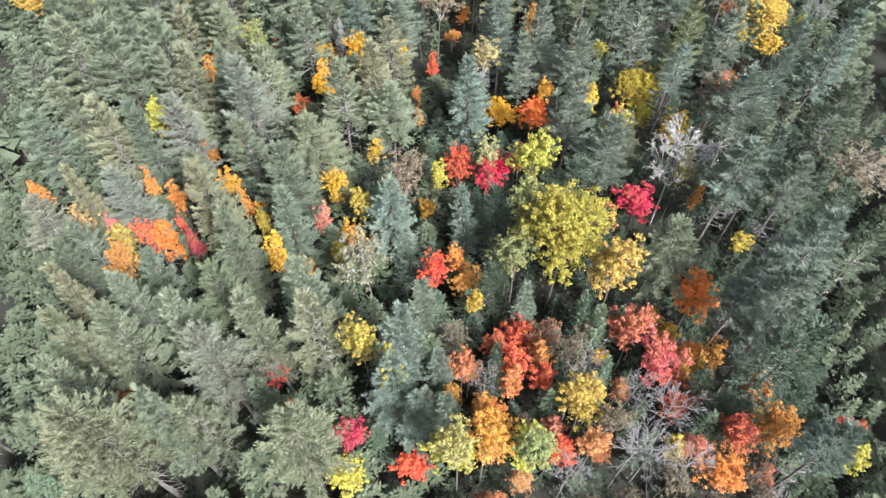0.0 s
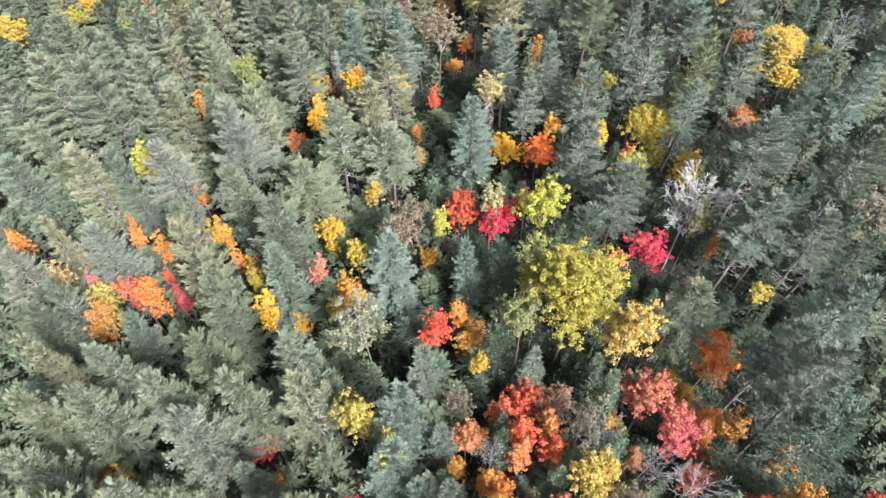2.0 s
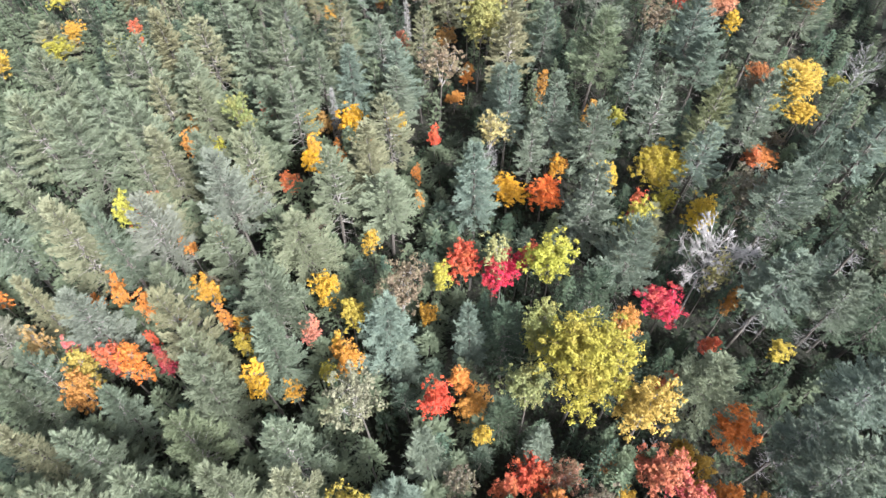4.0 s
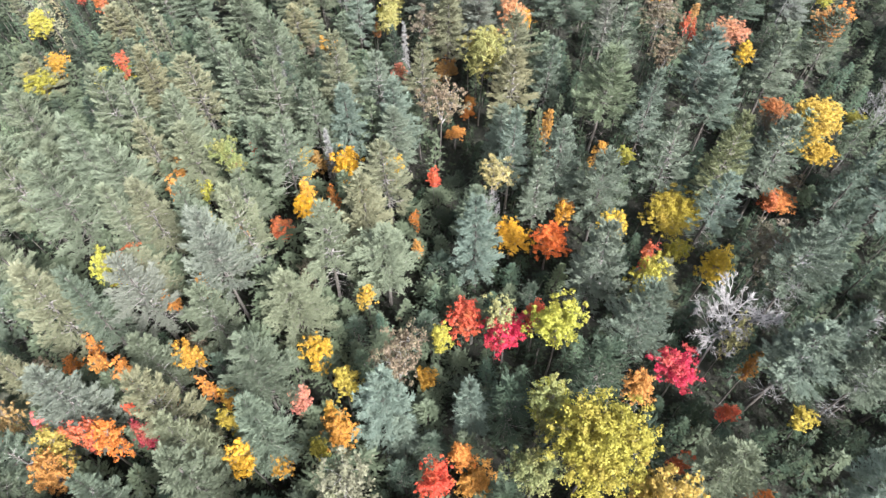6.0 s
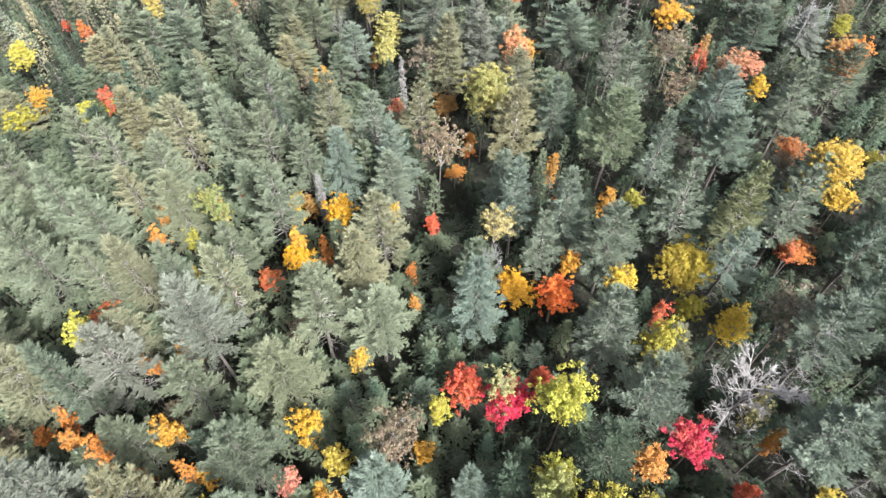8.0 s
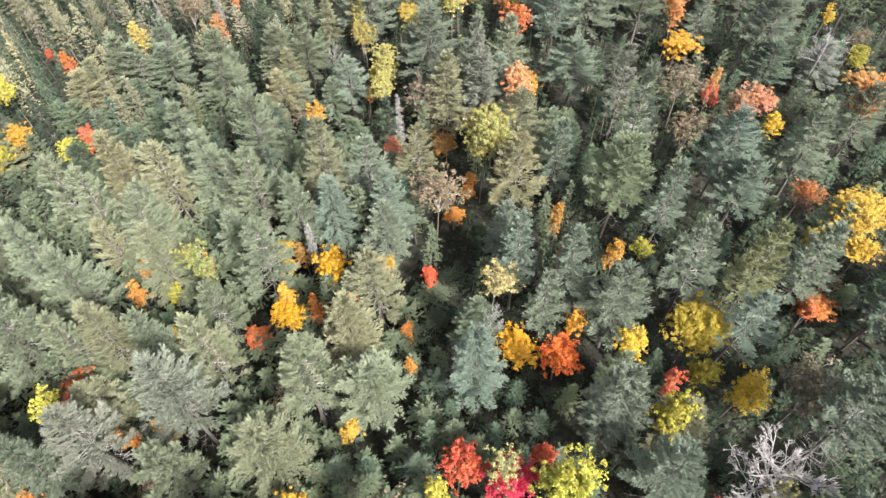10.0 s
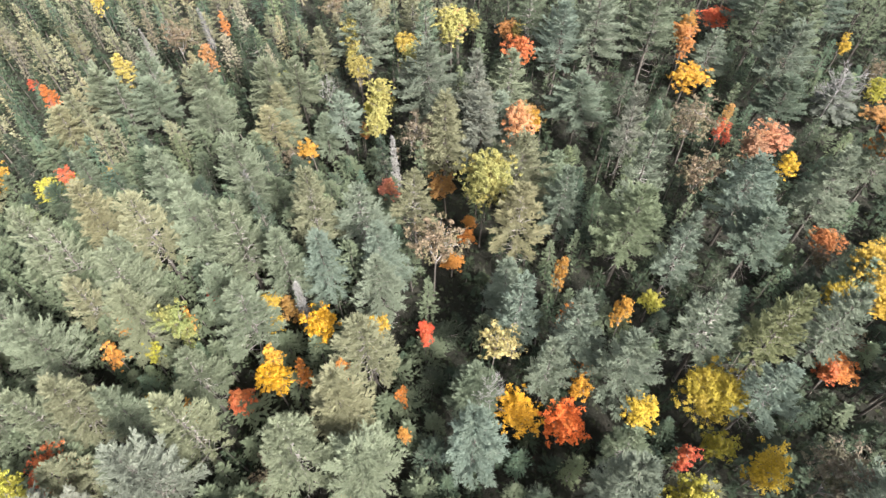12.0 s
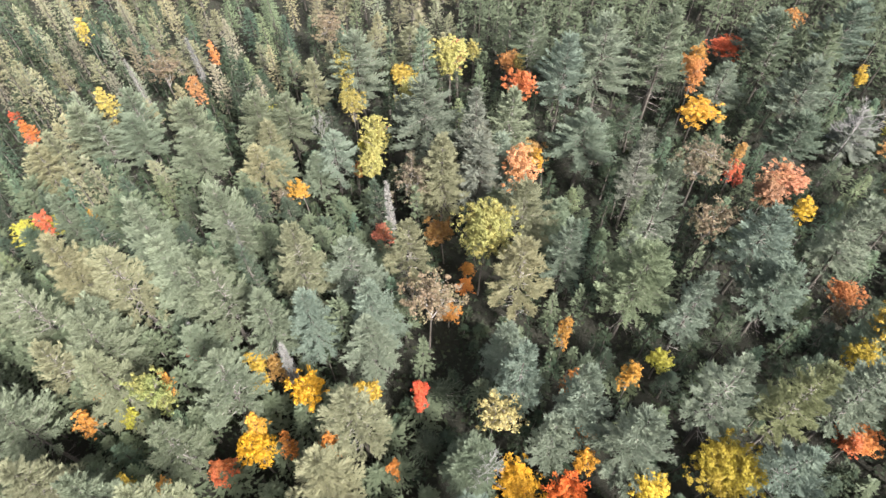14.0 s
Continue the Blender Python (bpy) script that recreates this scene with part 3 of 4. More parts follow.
plant("P", -4.4, 42.9, 11.7, 1.89, tint=GREY_GREEN, tone=True)
plant("G", 6.2, 44.2, 16.9, 2.90, tone=True)
plant("P", 2.7, 44.4, 17.5, 1.99, tint=GREY_GREEN, tone=True)
plant("P", -34.5, 44.4, 20.8, 3.45, tint=SILVERY, tone=True)
plant("P", -6.2, 44.6, 18.0, 3.45, tint=GREY_GREEN, tone=True)
plant("P", -46.3, 45.0, 16.1, 2.96, tint=SILVERY, tone=True)
plant("P", 39.1, 45.3, 19.5, 2.62, tint=GREY_GREEN, tone=True, high_crown=True)
plant("P", -17.6, 46.0, 21.3, 3.98, tint=LIGHT_GREEN, tone=True)
plant("G", 15.2, 47.6, 17.7, 3.19, tone=True)
plant("P", 33.8, 47.8, 20.2, 3.53, tint=GREY_GREEN, tone=True, high_crown=True)
plant("Q", -43.0, 47.9, 17.1, 1.94, tint=YELLOWING, tone=True)
plant("P", 37.1, 48.5, 21.3, 1.88, tint=GREY_GREEN, tone=True, high_crown=True)
plant("P", -27.7, 48.6, 19.2, 2.58, tint=LIGHT_GREEN, tone=True)
plant("P", 20.2, 52.8, 19.9, 3.76, tint=GREY_GREEN, tone=True)
plant("P", -23.5, 53.4, 18.7, 3.09, tint=LIGHT_GREEN, tone=True)
plant("Q", -39.7, 53.7, 21.8, 3.41, tint=YELLOWING, tone=True)
plant("P", -35.6, 54.1, 21.4, 2.66, tint=LIGHT_GREEN, tone=True)
plant("P", 46.5, 54.3, 21.5, 3.20, tint=DEEP_GREEN, tone=True, high_crown=True)
plant("P", -15.8, 56.0, 17.0, 4.23, tint=PALE, tone=True)
plant("P", 36.3, 56.1, 21.7, 3.88, tint=GREY_GREEN, tone=True, high_crown=True)
plant("P", -31.3, 56.3, 19.1, 3.62, tint=RUSTY, tone=True)
plant("P", -49.9, 56.8, 18.2, 3.57, tint=LIGHT_GREEN, tone=True)
plant("P", 40.8, 59.4, 22.7, 2.03, tint=DULL_GREEN, tone=True, high_crown=True)
plant("P", -23.9, 59.7, 22.3, 4.09, tint=SILVERY, tone=True)
plant("P", 16.7, 59.8, 21.1, 3.44, tint=BLUISH, tone=True)
plant("P", -47.0, 60.8, 19.6, 3.25, tint=PALE, tone=True)
plant("P", -13.1, 62.6, 19.7, 3.57, tint=PALE, tone=True)
plant("P", -6.8, 62.6, 16.3, 4.33, tint=PALE, tone=True)
plant("P", 3.9, 64.5, 19.2, 3.26, tint=GREY_GREEN, tone=True)
plant("P", -22.3, 64.9, 20.3, 3.05, tint=PALE, tone=True)
plant("P", -35.9, 66.0, 19.8, 2.38, tint=PALE, tone=True)
plant("P", -27.9, 66.5, 19.6, 2.77, tint=LIGHT_GREEN, tone=True)
plant("P", -42.1, 67.0, 23.2, 4.46, tint=PALE, tone=True)
plant("Q", -33.4, 67.2, 18.7, 3.22, tint=YELLOWING, tone=True)
plant("Q", -9.2, 68.2, 18.3, 3.59, tint=YELLOWING, tone=True)
plant("P", 32.3, 69.2, 16.9, 3.10, tint=GREY_GREEN, tone=True)
plant("P", -54.8, 69.6, 19.2, 3.29, tint=PALE, tone=True)
plant("P", 53.4, 69.8, 20.6, 3.30, tint=GREY_GREEN, tone=True)
plant("P", -49.4, 70.9, 20.9, 3.70, tint=PALE, tone=True)
plant("P", 48.5, 70.9, 19.6, 1.84, tint=DULL_GREEN, tone=True)
plant("P", 19.5, 72.1, 18.4, 3.87, tint=GREY_GREEN, tone=True)
plant("P", 49.8, 72.1, 13.2, 2.88, tint=DEEP_GREEN, tone=True)
plant("P", 11.6, 72.3, 17.1, 2.37, tint=GREY_GREEN, tone=True)
plant("P", -37.9, 73.1, 19.6, 3.84, tint=PALE, tone=True)
plant("Q", -6.7, 74.1, 17.6, 3.44, tint=YELLOWING, tone=True)
plant("Q", 34.7, 74.5, 20.4, 2.91, tint=GOLDEN, tone=True)
plant("P", 14.6, 75.0, 20.3, 3.07, tint=GREY_GREEN, tone=True)
plant("P", 28.1, 75.3, 19.7, 3.26, tint=GREY_GREEN, tone=True)
plant("P", 41.5, 75.6, 18.9, 3.29, tint=GREY_GREEN, tone=True)
plant("P", -43.9, 76.3, 19.6, 3.24, tint=PALE, tone=True)
plant("P", -19.6, 77.0, 19.0, 3.25, tint=PALE, tone=True)
plant("P", 8.8, 77.7, 19.3, 2.73, tint=GREY_GREEN, tone=True)
plant("P", -31.6, 77.7, 17.4, 3.62, tint=PALE, tone=True)
plant("Q", -37.0, 79.9, 16.4, 2.51, tint=YELLOWING, tone=True)
plant("P", -33.3, 81.2, 19.2, 3.56, tint=PALE, tone=True)
plant("P", 7.9, 81.5, 16.5, 3.03, tint=GREY_GREEN, tone=True)
plant("P", -52.1, 82.2, 19.1, 3.83, tint=PALE, tone=True)
plant("P", -6.1, 82.8, 14.7, 3.21, tint=GREY_GREEN, tone=True)
plant("P", -33.7, 83.7, 18.0, 3.20, tint=LIGHT_GREEN, tone=True)
plant("P", -40.0, 84.2, 20.0, 2.78, tint=PALE, tone=True)
plant("P", -16.5, 84.4, 17.9, 3.02, tint=LIGHT_GREEN, tone=True)
plant("P", -12.6, 85.1, 16.9, 3.31, tint=GREY_GREEN, tone=True)
plant("P", -43.7, 85.5, 19.6, 3.21, tint=PALE, tone=True)
plant("P", 27.8, 86.1, 17.7, 2.73, tint=GREY_GREEN, tone=True)
plant("P", -6.2, 86.3, 17.2, 3.31, tint=GREY_GREEN, tone=True)
plant("P", -21.9, 86.9, 19.3, 3.29, tint=LIGHT_GREEN, tone=True)
plant("P", -24.5, 88.1, 18.4, 2.62, tint=LIGHT_GREEN, tone=True)
plant("P", 22.2, 88.8, 19.2, 4.64, tint=FRESH, tone=True)
plant("Q", -32.6, 88.8, 19.6, 3.68, tint=YELLOWING, tone=True)
plant("P", 38.2, 88.9, 14.7, 4.34, tint=DULL_GREEN, tone=True)
plant("P", -27.4, 89.6, 20.2, 3.41, tint=PALE, tone=True)
plant("Q", 9.9, 89.7, 17.7, 3.70, tint=YELLOWING, tone=True)
plant("Q", -14.0, 90.1, 21.1, 3.19, tint=YELLOWING, tone=True)
plant("Q", -39.0, 90.8, 19.7, 3.48, tint=YELLOWING, tone=True)
plant("P", -8.6, 91.4, 17.1, 3.70, tint=GREY_GREEN, tone=True)
plant("P", 15.3, 93.4, 17.1, 2.63, tint=DULL_GREEN, tone=True)
plant("P", -30.7, 93.9, 20.3, 3.71, tint=LIGHT_GREEN, tone=True)
plant("Q", -2.7, 94.8, 15.8, 2.72, tint=YELLOWING, tone=True)
plant("P", 37.5, 95.0, 17.3, 4.26, tint=GREY_GREEN, tone=True)
plant("P", 48.9, 95.7, 17.6, 3.52, tint=GREY_GREEN, tone=True)
plant("P", -22.9, 96.2, 19.7, 3.85, tint=LIGHT_GREEN, tone=True)
plant("P", 25.0, 96.5, 23.4, 2.78, tint=GREY_GREEN, tone=True)
plant("Q", 10.6, 98.5, 17.1, 4.05, tint=YELLOWING, tone=True)
plant("Q", -60.9, 98.6, 11.3, 3.35, tint=YELLOWING, tone=True)
plant("P", 58.1, 100.7, 16.3, 3.75, tint=DULL_GREEN, tone=True)
plant("Q", 1.2, 104.5, 18.7, 3.55, tint=YELLOWING, tone=True)
plant("S", -44.9, 105.0, 14.9, 1.78, tint=STRAW)
plant("P", 25.5, 105.7, 18.5, 2.44, tint=RUSTY, tone=True)
plant("P", 5.9, 105.8, 17.6, 3.69, tint=RUSTY, tone=True)
plant("S", -42.9, 107.0, 14.4, 2.09, tint=STRAW)
plant("P", 5.9, 107.2, 17.8, 3.12, tint=RUSTY, tone=True)
plant("P", 8.7, 108.4, 15.6, 3.43, tint=GREY_GREEN, tone=True)
plant("Q", -23.0, 110.5, 12.0, 3.51, tint=YELLOWING, tone=True)
plant("Q", -52.4, 110.7, 12.2, 3.38, tint=YELLOWING, tone=True)
plant("P", -16.0, 111.3, 10.2, 2.59, tint=LIGHT_GREEN, tone=True)
plant("P", -31.5, 111.9, 13.7, 4.43, tint=LIGHT_GREEN, tone=True)
plant("P", -21.3, 111.9, 10.5, 3.10, tint=LIGHT_GREEN, tone=True)
plant("Q", -51.0, 112.9, 12.7, 2.36, tint=YELLOWING, tone=True)
plant("P", -13.7, 113.0, 12.7, 3.37, tint=GREY_GREEN, tone=True)
plant("P", 20.3, 113.6, 13.5, 5.09, tint=DULL_GREEN, tone=True)
plant("P", 5.8, 113.9, 17.6, 2.79, tint=RUSTY, tone=True)
plant("P", -44.6, 114.1, 13.8, 3.10, tint=LIGHT_GREEN, tone=True)
plant("P", 10.2, 114.2, 17.5, 3.52, tint=PALE, tone=True)
plant("P", -47.0, 115.3, 14.9, 3.91, tint=LIGHT_GREEN, tone=True)
plant("P", 50.8, 115.5, 12.3, 4.21, tint=DEEP_GREEN, tone=True)
plant("Q", -22.3, 115.6, 12.7, 2.71, tint=YELLOWING, tone=True)
plant("P", -0.5, 115.6, 17.6, 5.23, tint=BLUISH, tone=True)
plant("P", -41.2, 115.7, 12.6, 3.99, tint=LIGHT_GREEN, tone=True)
plant("P", -32.9, 117.6, 14.5, 4.02, tint=LIGHT_GREEN, tone=True)
plant("P", 60.6, 117.8, 10.1, 3.65, tint=RUSTY, tone=True)
plant("P", -41.0, 117.9, 15.5, 3.24, tint=LIGHT_GREEN, tone=True)
plant("P", -20.0, 118.0, 14.5, 3.81, tint=LIGHT_GREEN, tone=True)
plant("P", -24.5, 118.7, 14.7, 4.04, tint=LIGHT_GREEN, tone=True)
plant("P", 50.8, 120.1, 17.8, 4.70, tint=GREY_GREEN, tone=True)
plant("S", -55.8, 123.6, 14.5, 2.05, tint=STRAW)
plant("P", 18.2, 123.8, 18.5, 4.19, tint=GREY_GREEN, tone=True)
plant("S", -61.1, 125.5, 14.2, 2.27, tint=STRAW)
plant("P", 32.4, 126.3, 21.0, 4.27, tint=PALE, tone=True)
plant("P", 24.4, 126.6, 20.0, 5.17, tint=GREY_GREEN, tone=True)
plant("P", 42.8, 126.6, 12.1, 3.46, tint=GREY_GREEN, tone=True)
plant("P", -11.1, 128.1, 16.6, 4.90, tint=GREY_GREEN, tone=True)
plant("P", 63.1, 135.0, 16.7, 4.94, tint=DULL_GREEN, tone=True)
plant("Q", -3.7, 136.2, 12.4, 3.13, tint=YELLOWING, tone=True)
plant("P", 52.2, 136.9, 13.9, 4.67, tint=DULL_GREEN, tone=True)
# further tall pines; the lighter tint on the left has sunlight painted in
plant("P", -59.0, 74.5, 16.6, 3.60, tint=(0.142, 0.168, 0.114))
plant("P", -55.2, 78.2, 15.7, 3.60, tint=(0.142, 0.168, 0.114))
plant("P", -48.9, 78.1, 14.4, 3.60, tint=(0.142, 0.168, 0.114))
plant("P", -23.4, 82.3, 13.9, 3.60, tint=(0.142, 0.168, 0.114))
plant("P", -24.1, 71.7, 15.2, 2.94, tint=(0.142, 0.168, 0.114))
plant("Q", -33.4, 61.3, 14.0, 3.32)
plant("P", 3.7, 71.2, 13.3, 3.38)
plant("P", 57.7, 84.2, 9.6, 2.31)
plant("P", 58.8, 74.2, 16.6, 3.45)
plant("Q", 23.7, 58.7, 14.5, 3.31)
plant("P", 45.8, 38.1, 16.6, 2.37)
plant("Q", -34.2, 18.6, 16.6, 3.60)
plant("Q", 1.5, 109.5, 14.5, 2.56)
plant("P", 48.2, 83.1, 12.7, 3.34)
plant("P", 33.9, 130.3, 16.6, 3.56)
plant("P", 58.0, 129.1, 16.6, 3.60)
plant("P", 7.6, 101.6, 12.4, 2.48)
plant("P", 51.2, 131.3, 16.6, 3.07)
plant("Q", -17.9, 127.9, 12.6, 2.42)
plant("P", -1.6, 129.8, 16.6, 2.51)
plant("P", -46.9, 102.2, 12.3, 2.09, tint=(0.142, 0.168, 0.114))
plant("P", 14.7, 99.3, 14.0, 2.92)
plant("P", 15.1, 132.5, 16.6, 3.30)
plant("P", 43.5, 47.2, 16.6, 2.15)
# hemlocks and spruces
plant("N", -15.2, 81.4, 12.7, 0.93)
plant("S", 14.7, 31.9, 13.9, 1.47)
plant("S", -1.1, 33.7, 14.2, 1.94)
plant("S", -43.4, 108.9, 11.9, 2.29)
plant("N", -22.8, 95.8, 14.9, 0.85)
plant("N", -25.2, 84.1, 12.5, 0.66)
plant("N", -5.2, 102.2, 14.5, 0.89)
plant("S", -16.2, 113.7, 8.5, 2.12)
plant("S", 16.9, 94.3, 15.4, 2.18)
plant("S", -52.6, 121.7, 15.1, 1.54)
plant("S", -57.6, 142.6, 9.4, 1.95)
plant("S", -65.5, 141.3, 9.4, 1.73)
plant("S", -55.4, 144.8, 9.4, 1.76)
plant("S", -45.2, 135.1, 11.7, 1.44)
plant("N", -46.3, 130.5, 10.5, 0.68)
plant("S", -41.0, 143.8, 9.4, 1.75)
plant("N", -37.8, 135.0, 11.9, 0.86)
plant("S", -33.8, 138.2, 9.4, 1.60)
plant("S", -31.0, 144.9, 9.4, 2.49)
plant("S", -24.9, 143.1, 9.4, 1.95)
plant("G", -27.3, 124.2, 15.2, 2.15)
plant("S", -15.5, 141.5, 9.4, 1.83)
plant("S", -7.0, 138.8, 9.4, 1.80)
plant("S", -12.3, 105.3, 7.3, 1.39)
plant("S", -10.4, 103.8, 7.0, 1.30)
plant("S", -46.2, 105.4, 12.5, 1.87)
plant("G", -37.2, 100.2, 14.2, 2.54)
plant("S", -53.5, 106.3, 10.6, 1.84)
plant("G", 25.3, 24.3, 12.2, 1.62)
plant("S", 15.9, 24.8, 13.7, 1.32)
plant("G", 46.8, 46.3, 14.5, 2.70)
plant("S", -6.9, 55.9, 9.5, 1.46)
plant("S", 4.4, 49.6, 11.5, 1.52)
# leafy and bare trees in their autumn colours
plant("Y", 13.5, 22.0, 14.0, 2.61, tint=(0.36, 0.22, 0.05), tone=True)
plant("Y", -4.8, 22.7, 20.7, 1.34, tint=(0.36, 0.28, 0.04), tone=True)
plant("Y", -30.5, 24.0, 12.0, 0.89, tone=True)
plant("Y", 3.7, 34.9, 11.6, 1.17, tone=True)
plant("Y", -18.0, 39.5, 15.2, 1.61, tint=(0.48, 0.27, 0.03), tone=True)
plant("Y", -16.1, 40.2, 10.1, 1.23, tone=True)
plant("Y", -10.1, 43.1, 11.0, 2.00, tint=(0.42, 0.2, 0.04), tone=True)
plant("Y", 36.6, 44.9, 7.0, 1.48, tone=True)
plant("Y", -11.7, 45.3, 10.5, 0.85, tone=True)
plant("Y", -21.8, 46.0, 13.0, 1.17, tone=True)
plant("Y", -10.4, 47.6, 13.8, 1.70, tint=(0.32, 0.22, 0.04), tone=True)
plant("Y", -1.9, 49.3, 9.4, 1.27, tone=True)
plant("Y", -25.2, 50.1, 14.1, 1.64, tint=(0.42, 0.2, 0.03), tone=True)
plant("Y", -13.1, 51.3, 12.2, 1.77, tint=(0.42, 0.24, 0.03), tone=True)
plant("Y", 31.4, 62.6, 9.8, 2.33, tint=(0.40, 0.27, 0.03), tone=True)
plant("Y", 20.6, 68.0, 11.4, 1.96, tint=(0.44, 0.28, 0.04), tone=True)
plant("Y", 8.8, 70.0, 6.4, 2.75, tint=(0.52, 0.30, 0.03), tone=True)
plant("Y", 14.8, 71.2, 10.1, 1.30, tint=(0.46, 0.22, 0.03), tone=True)
plant("Y", -16.9, 72.2, 9.3, 2.11, tint=(0.40, 0.26, 0.02), tone=True)
plant("Y", -11.8, 77.8, 12.5, 2.19, tint=(0.40, 0.25, 0.02), tone=True)
plant("Y", 20.6, 78.8, 11.7, 1.30, tint=(0.34, 0.2, 0.04), tone=True)
plant("Y", -19.0, 82.7, 7.6, 1.66, tone=True)
plant("Y", 50.4, 83.5, 13.2, 3.20, tint=(0.44, 0.26, 0.05), tone=True)
plant("Y", -67.6, 92.3, 11.4, 2.43, tone=True)
plant("Y", -59.4, 102.1, 9.1, 1.84, tone=True)
plant("Y", 48.3, 104.0, 8.9, 1.69, tint=(0.36, 0.25, 0.03), tone=True)
plant("Y", -64.3, 109.9, 11.0, 2.38, tint=(0.36, 0.27, 0.05), tone=True)
plant("Y", 14.5, 112.0, 8.9, 1.18, tone=True)
plant("Y", -4.3, 128.3, 10.5, 2.22, tint=(0.34, 0.25, 0.06), tone=True)
plant("V", 0.9, 15.3, 21.6, 1.86, tint=(0.30, 0.28, 0.1), tone=True)
plant("V", 8.1, 16.6, 18.1, 1.99, tint=(0.2, 0.22, 0.09), tone=True)
plant("V", -8.0, 26.5, 20.3, 1.91, tint=(0.3, 0.26, 0.06), tone=True)
plant("V", 17.5, 33.7, 20.2, 2.92, tint=(0.30, 0.225, 0.06), tone=True)
plant("V", 7.7, 37.0, 17.9, 2.4, tint=(0.15, 0.165, 0.07), tone=True)
plant("V", 12.8, 38.7, 21.6, 4.3, tint=(0.26, 0.245, 0.045), tone=True)
plant("V", -35.2, 40.7, 15.7, 1.67, tint=(0.26, 0.2, 0.05), tone=True)
plant("V", -12.3, 41.1, 11.5, 1.03, tone=True)
plant("V", 9.2, 43.1, 19.7, 2.3, tint=(0.19, 0.21, 0.08), tone=True)
plant("V", 11.5, 51.7, 17.0, 2.82, tone=True)
plant("V", -0.6, 52.3, 13.1, 1.47, tone=True)
plant("V", 22.5, 59.3, 15.3, 2.17, tone=True)
plant("V", -36.2, 59.3, 16.3, 1.60, tone=True)
plant("V", 28.0, 64.5, 10.0, 1.82, tint=(0.24, 0.21, 0.03), tone=True)
plant("V", 28.1, 69.8, 11.0, 3.29, tint=(0.26, 0.21, 0.03), tone=True)
plant("V", -26.3, 75.6, 16.3, 1.93, tint=(0.16, 0.185, 0.07), tone=True)
plant("V", 5.8, 94.9, 17.3, 3.2, tint=(0.25, 0.235, 0.085), tone=True)
plant("V", -8.3, 110.6, 11.1, 2.17, tint=(0.26, 0.24, 0.085), tone=True)
plant("V", -7.7, 115.5, 12.1, 2.36, tint=(0.26, 0.24, 0.085), tone=True)
plant("V", -3.2, 120.0, 14.0, 2.21, tint=(0.26, 0.24, 0.085), tone=True)
plant("V", -12.1, 125.8, 12.4, 1.6, tint=(0.27, 0.245, 0.08), tone=True)
plant("R", 3.6, 134.0, 11.6, 1.5, tint=(0.36, 0.13, 0.09), tone=True)
plant("V", -12.8, 127.5, 14.6, 1.61, tint=(0.26, 0.24, 0.085), tone=True)
plant("V", 12.9, 130.5, 10.5, 1.51, tint=(0.26, 0.24, 0.085), tone=True)
plant("V", 2.4, 130.7, 13.2, 3.05, tint=(0.26, 0.24, 0.085), tone=True)
plant("V", 6.3, 137.3, 8.8, 1.40, tint=(0.26, 0.24, 0.085), tone=True)
plant("L", -40.9, 43.1, 15.7, 1.50, tone=True)
plant("L", 5.8, 54.1, 15.5, 1.99, tone=True)
plant("L", 6.1, 75.0, 14.5, 2.54, tone=True)
plant("O", 3.5, 17.4, 17.4, 2.32, tint=(0.46, 0.2, 0.04), tone=True)
plant("O", 14.0, 18.4, 12.7, 1.69, tint=(0.4, 0.18, 0.08), tone=True)
plant("O", 30.9, 19.4, 13.0, 2.14, tone=True)
plant("O", 4.6, 21.8, 11.4, 1.33, tone=True)
plant("O", 3.1, 23.1, 11.4, 1.60, tone=True)
plant("O", -16.5, 23.6, 9.3, 1.19, tone=True)
plant("O", 7.1, 24.8, 12.9, 1.49, tint=(0.4, 0.17, 0.07), tone=True)
plant("O", 31.9, 24.9, 10.8, 1.71, tone=True)
plant("O", 1.8, 26.2, 12.9, 1.61, tint=(0.4, 0.15, 0.08), tone=True)
plant("O", 27.2, 26.2, 14.4, 1.49, tone=True)
plant("O", 24.5, 26.9, 10.8, 1.33, tone=True)
plant("O", 10.4, 28.3, 11.0, 1.60, tint=(0.36, 0.15, 0.05), tone=True)
plant("O", 27.4, 33.9, 13.6, 2.7, tint=(0.52, 0.16, 0.04), tone=True)
plant("O", 2.7, 38.3, 9.0, 2.09, tint=(0.42, 0.17, 0.04), tone=True)
plant("O", -35.2, 38.6, 15.5, 1.80, tint=(0.32, 0.19, 0.06), tone=True)
plant("O", 1.5, 39.9, 12.3, 1.65, tone=True)
plant("O", -22.8, 45.9, 15.3, 0.81, tone=True)
plant("O", 20.1, 48.0, 9.5, 1.91, tint=(0.42, 0.20, 0.06), tone=True)
plant("O", -34.6, 49.2, 13.0, 1.02, tone=True)
plant("O", -31.9, 49.2, 13.4, 1.35, tone=True)
plant("O", -36.3, 51.8, 12.6, 0.93, tone=True)
plant("O", -3.1, 66.9, 8.3, 0.77, tone=True)
plant("O", 13.3, 68.1, 8.1, 2.55, tint=(0.60, 0.15, 0.04), tone=True)
plant("O", -3.2, 70.7, 8.7, 0.79, tone=True)
plant("O", 43.5, 73.8, 7.6, 2.40, tint=(0.44, 0.13, 0.04), tone=True)
plant("O", -33.9, 78.9, 11.1, 1.35, tone=True)
plant("O", -16.9, 82.5, 7.2, 1.71, tint=(0.30, 0.15, 0.05), tone=True)
plant("O", 14.3, 83.3, 13.3, 1.02, tone=True)
plant("O", 48.3, 90.9, 8.0, 2.09, tint=(0.26, 0.1, 0.04), tone=True)
plant("O", 4.3, 94.3, 4.8, 1.38, tone=True)
